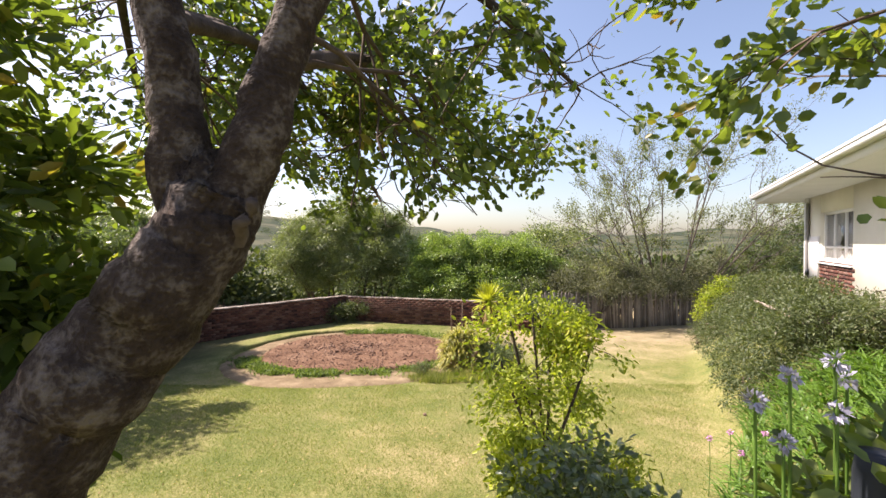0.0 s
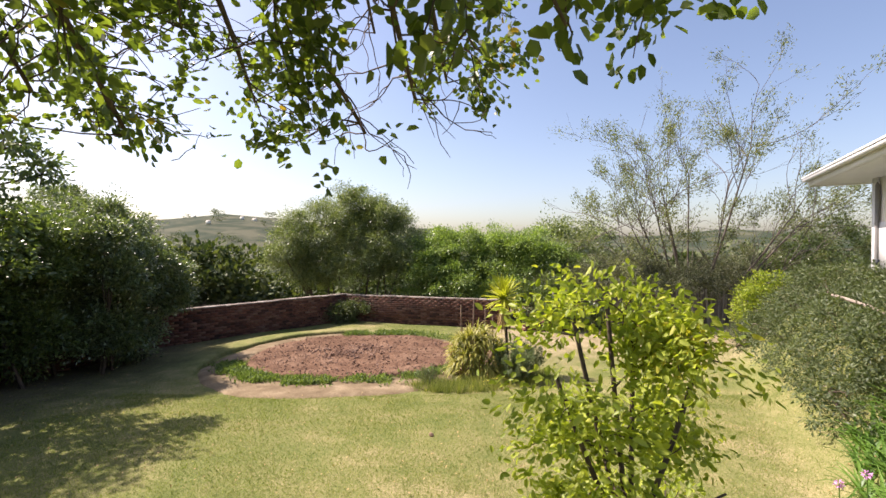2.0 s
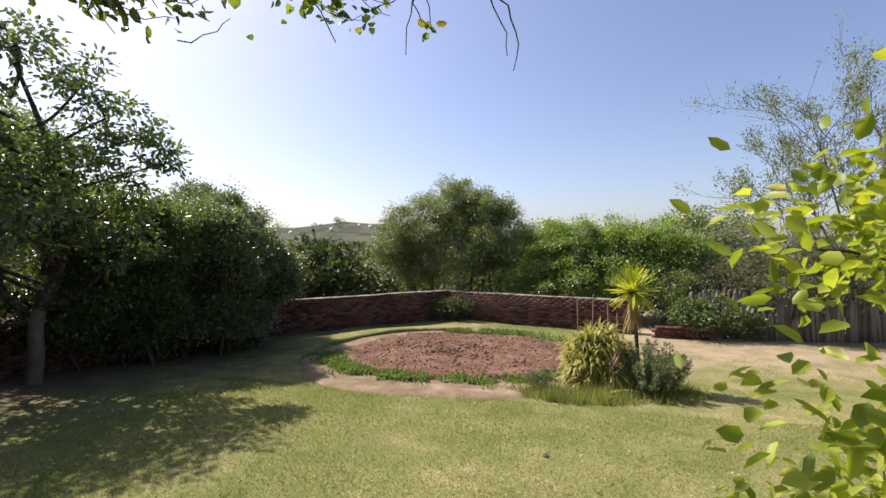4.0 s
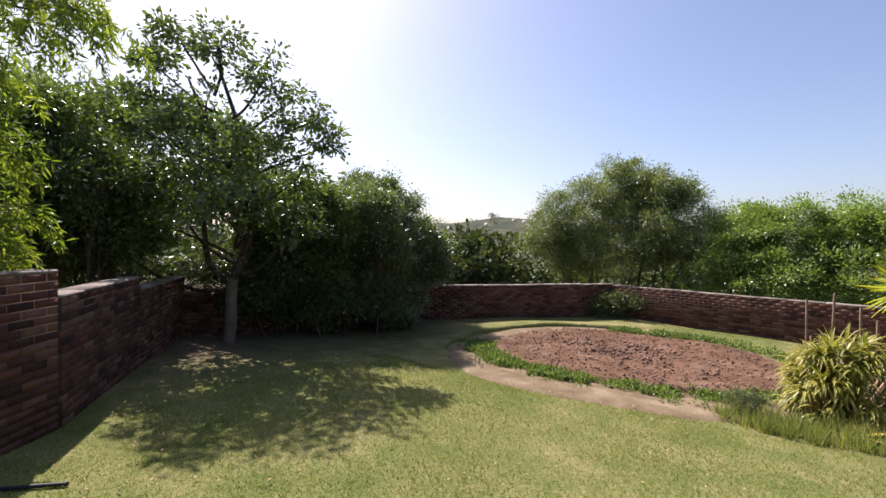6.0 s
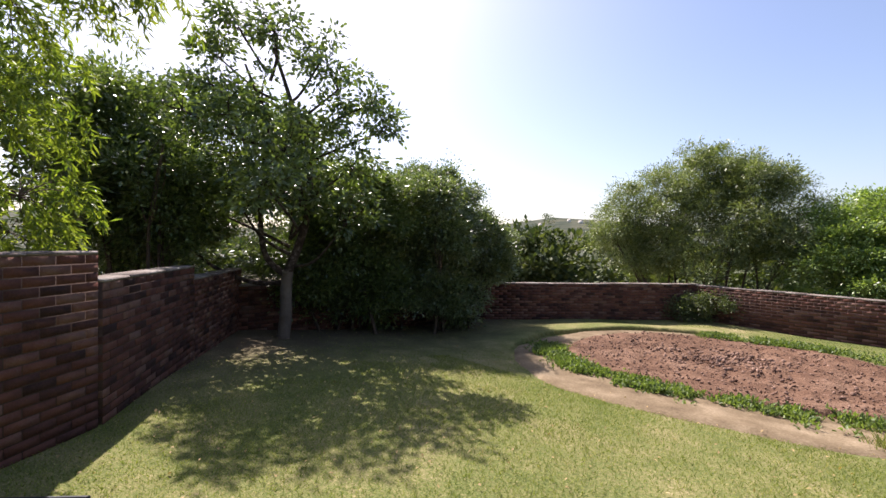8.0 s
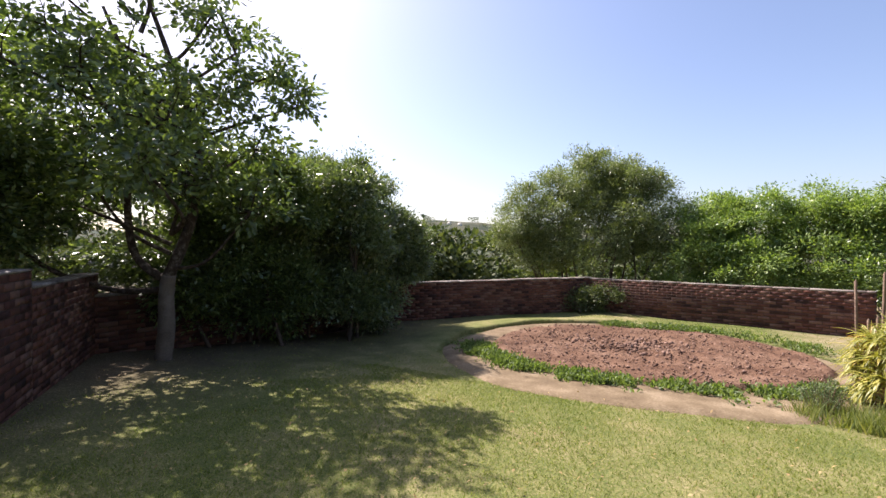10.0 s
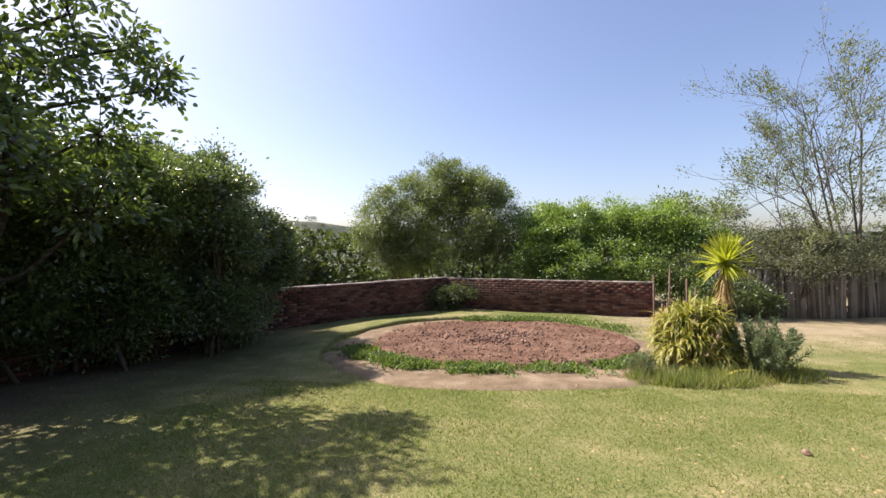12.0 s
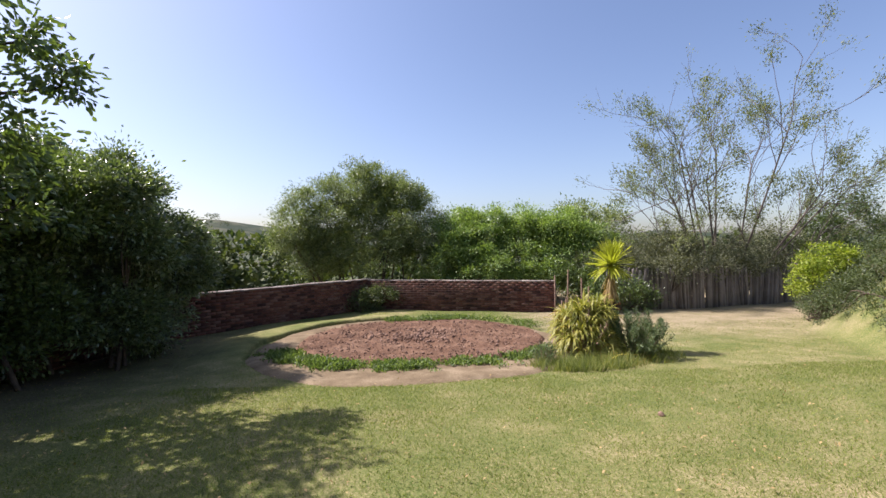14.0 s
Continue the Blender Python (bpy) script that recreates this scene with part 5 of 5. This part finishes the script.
def yellow_blades():
    rng = np.random.default_rng(245)
    ob = thing("fallen_leaf", 0.62, 9.05, float(level(0.62, 9.05)), "fallen yellow strap leaves on the lawn edge", "leaf")
    child("blade", mesh_from("blade", *joined([strap((-0.2 + 0.1 * k, 0.05 * k, 0.02 + 0.02 * k), (1, rng.normal() * 0.4, 0.2), 0.4, 0.05, 0.45) for k in range(5)]), M_YELLOW, True), ob)


yellow_blades()


def stake(x, y, top, lean=0.0, r=0.018):
    z = float(level(x, y))
    rng = np.random.default_rng(int(abs(x * 1000)))
    ob = tagged(new("garden_stake", mesh_from("garden_stake", *tube(np.array([(0, 0, -0.1), (lean * 0.5, 0, (top - z) * 0.5), (lean, 0, top - z)]), [r, r * 0.95, r * 0.85], 8, 0.06, rng), M_STAKE, True)), "weathered wooden garden stake in the soil", "stake", "stakes behind the aloe")
    ob.location = (x, y, z)


for sx, sy, st, sl in ((0.36, 10.4, -0.52, 0.0), (0.45, 10.45, -0.5, 0.01), (0.36, 10.7, -0.08, -0.02), (0.6, 10.75, 0.02, 0.03), (0.9, 10.7, -0.14, -0.02), (1.05, 10.75, -0.3, 0.0)):
    stake(sx, sy, st, sl)

# ---- the bank on the house side ----
HEDGE = [(4.45, 6.05), (4.65, 6.45), (4.9, 6.9), (5.3, 7.6), (5.7, 8.4), (6.1, 9.2), (6.6, 10.0), (7.0, 10.9), (7.5, 11.8)]
hc, hr = [], []
for hx, hy in HEDGE:
    for back, r in ((0.1, 0.42), (0.55, 0.5), (1.05, 0.52), (1.55, 0.5), (2.0, 0.4)):
        px, py = hx + back * HP[0], hy + back * HP[1]
        hc.append((px, py, float(level(px, py)) + (0.2 if back > 1.3 or back < 0.3 else 0.3))), hr.append(r)
heap("hedge", "wide grey-green flowering hedge on the bank below the house", "hedge", hc, hr, 90000, 0.058, 0.022, L_HEDGE, 251, 30, clump=0.12, shell=0.45, per=40)
heap("shrub", "dark shrub at the end of the brick wall", "shrub", [(3.0, 16.0, -0.8), (3.7, 15.8, -0.6), (2.6, 16.4, -0.5), (3.6, 15.0, -1.0), (4.3, 15.0, -0.9), (4.9, 15.0, -1.15)], [0.55, 0.6, 0.5, 0.5, 0.5, 0.35], 12000, 0.08, 0.035, L_DARK, 255, 6, clump=0.18)
heap("shrub", "yellow-green rounded bush beside the fence", "shrub", [(9.1, 13.2, 0.0), (8.7, 13.3, -0.4), (9.5, 13.1, -0.3)], [0.55, 0.5, 0.5], 6500, 0.08, 0.035, L_YBUSH, 252, 7, clump=0.14)
heap("shrub", "dry reddish flowering shrub by the house corner", "shrub", [(8.2, 11.1, 0.3), (8.7, 11.2, 0.1)], [0.4, 0.4], 2500, 0.06, 0.02, L_HEDGE, 253, 8, clump=0.12)


heap("shrub", "low dry purple-brown shrub at the lawn edge", "shrub", [(7.7, 12.1, -1.1), (8.1, 12.6, -1.1), (8.5, 13.0, -1.15), (7.9, 12.0, -0.8)], [0.35, 0.4, 0.35, 0.35], 5000, 0.05, 0.018, L_HEDGE, 256, 8, clump=0.1)
heap("shrub", "green bushy shrub below the house corner", "shrub", [(9.3, 12.0, -0.5), (9.0, 12.4, -0.7), (9.7, 12.5, -0.4), (10.2, 12.9, -0.4)], [0.6, 0.5, 0.6, 0.6], 9000, 0.07, 0.03, L_HEDGE, 257, 8, clump=0.14)


def strap_bed():
    rng = np.random.default_rng(261)
    out = []
    for k in range(700):
        u, q = rng.uniform(0, 1), rng.random()
        x, y = 2.75 + 1.6 * u + q * 1.3, 4.0 + 1.8 * u - q * 0.9
        z = float(level(x, y))
        for j in range(3):
            a = rng.uniform(0, 6.28)
            out.append(strap((x, y, z), (math.cos(a) * 0.6, math.sin(a) * 0.6, 1), rng.uniform(0.22, 0.44), 0.026, rng.uniform(0.8, 1.8)))
    return mesh_from("strap_leaves", *joined(out), L_STRAP, True)


tagged(new("strap_leaves", strap_bed()), "thick bright green strap-leaved border plants", "border plants", kind="stuff")


def flower_heads(name, label, places, mat, size, seed):
    rng = np.random.default_rng(seed)
    for x, y, z in places:
        g = float(level(x, y))
        ob = thing(name, x, y, g, label, "flower", "flowers in the border")
        child("stalk", mesh_from("stalk", *tube(np.array([(0, 0, -0.02), (0.01, 0, (z - g) * 0.6), (0, 0, z - g)]), [0.005, 0.004, 0.004], 5), L_STRAP), ob)
        n = 40
        d = rng.normal(size=(n, 3))
        d /= np.linalg.norm(d, axis=1, keepdims=True)
        child("petals", crown_mesh("petals", d * size * 0.4 + (0, 0, z - g), d, size * 0.7, size * 0.35, mat, rng), ob)


flower_heads("pink_flower", "pink flower head above strap leaves", [(3.05, 4.35, -0.38), (2.8, 4.3, -0.42), (3.3, 4.2, -0.33), (2.95, 4.05, -0.45)], M_PINK, 0.036, 271)
heap("shrub", "leafy shrub with mauve flower clusters beside the post", "shrub", [(1.12, 1.0, 0.85), (1.3, 1.1, 0.9), (1.3, 1.2, 0.5), (1.4, 0.95, 0.4)], [0.2, 0.24, 0.3, 0.36], 2200, 0.07, 0.036, L_CANOPY, 272, 8, clump=0.1)
flower_heads("mauve_flower", "mauve flower cluster on the leafy shrub", [(0.76, 1.0, 1.22), (0.86, 1.02, 1.27), (0.94, 0.98, 1.2), (1.0, 1.05, 1.3), (0.83, 1.0, 1.12), (1.08, 1.1, 1.24)], M_MAUVE, 0.03, 273)


def post():
    x, y = 1.04, 0.98
    z = float(level(x, y))
    ob = tagged(new("post", mesh_from("post", *tube(np.array([(0, 0, -0.1), (0, 0, 0.7), (0, 0, 1.27), (0, 0, 1.32)]), [0.045, 0.045, 0.045, 0.038], 12), M_DARK, True)), "dark blue-grey plastic-coated post among shrubs", "post")
    ob.location = (x, y, z)


post()


def plank():
    ob = tagged(new("log", mesh_from("log", *tube(curve_points([(-0.6, 0.0, 0.10), (0.0, 0.0, 0.04), (0.7, 0, -0.08)], 10), [0.024] * 10, 9, 0.08, np.random.default_rng(5)), M_BARK_PALE, True)), "pale dead branch lying on the hedge", "branch")
    ob.location = (5.6, 6.95, 0.44)
    ob.rotation_euler = (0, 0, -1.75)


plank()


def hose():
    p = curve_points([(-4.75, 3.25, 0), (-4.5, 3.48, 0), (-4.3, 3.7, 0), (-4.1, 3.93, 0)], 24)
    p[:, 2] = level(p[:, 0], p[:, 1]) + 0.018
    tagged(new("garden_hose", mesh_from("garden_hose", *tube(p, np.full(24, 0.014), 8), M_DARK, True)), "black plastic hose lying on the grass", "hose")


hose()


def brick_block():
    """The low stack of bricks at the end of the wall."""
    rng = np.random.default_rng(281)
    x, y = 3.2, 14.9
    ob = thing("brick_step", x, y, float(level(x, y)), "low red brick step at the end of the wall", "brick step")
    for r in range(4):
        for k in range(6):
            for d in range(2):
                me = mesh_from("brick", *bevelled(0, 0, 0, 0.222, 0.106, 0.073, 0.006), M_BRICK)
                b = child("brick", me, ob)
                b.location = (-0.7 + k * 0.232 + (0.1 if r % 2 else 0), -0.11 + d * 0.116 + rng.normal() * 0.003, -0.02 + r * 0.08)


brick_block()


def far_house(x, y, w, h):
    z = float(land(np.array(x), np.array(y)))
    ob = thing("distant_house", x, y, z, "small pale house on the far hillside", "house", "houses on the hill")
    child("wall", mesh_from("wall", *box(-w / 2, -w / 3, -2, w / 2, w / 3, h), M_WALLPAINT), ob)
    rv = np.array([(-w * 0.55, -w * 0.38, h), (w * 0.55, -w * 0.38, h), (w * 0.55, w * 0.38, h), (-w * 0.55, w * 0.38, h), (-w * 0.4, 0, h + w * 0.22), (w * 0.4, 0, h + w * 0.22)])
    child("roof", mesh_from("roof", rv, [(0, 1, 5, 4), (2, 3, 4, 5)], M_ROOF), ob)


for bx, rr, ww in ((24, 640, 8), (25.4, 660, 7), (29, 600, 7), (30.5, 700, 9), (34, 620, 7), (37, 560, 6)):
    far_house(-rr * math.sin(radians(bx)), rr * math.cos(radians(bx)), ww * 0.65, 2.2)


# ---- litter on the lawn ----
def litter():
    rng = np.random.default_rng(301)
    n = 2200
    x, y = rng.uniform(-8, 7, n), rng.uniform(3.8, 13, n)
    keep = ~inside(x, y, BED, BED_R)
    x, y = x[keep], y[keep]
    p = np.stack([x, y, level(x, y) + 0.03], -1)
    return crown_mesh("fallen_leaves", p, rng.normal(size=p.shape) * (1, 1, 0.15), 0.034, 0.018, L_YUCCA_OLD, rng, 0.0, 6.0)


tagged(new("fallen_leaves", litter()), "scattered dry fallen leaves on the lawn", "leaves", kind="stuff")


def lawn_clod():
    bm = bmesh.new()
    bmesh.ops.create_icosphere(bm, subdivisions=2, radius=0.03)
    for q in bm.verts:
        q.co = q.co * (1 + 0.35 * noise.noise(q.co * 30))
    me = bpy.data.meshes.new("soil_clod")
    bm.to_mesh(me)
    bm.free()
    me.materials.append(M_CLOD)
    ob = tagged(new("soil_clod", me), "small dark clod of earth on the lawn", "clod")
    ob.location = (-0.2, 6.58, float(level(-0.2, 6.58)) + 0.015)


lawn_clod()
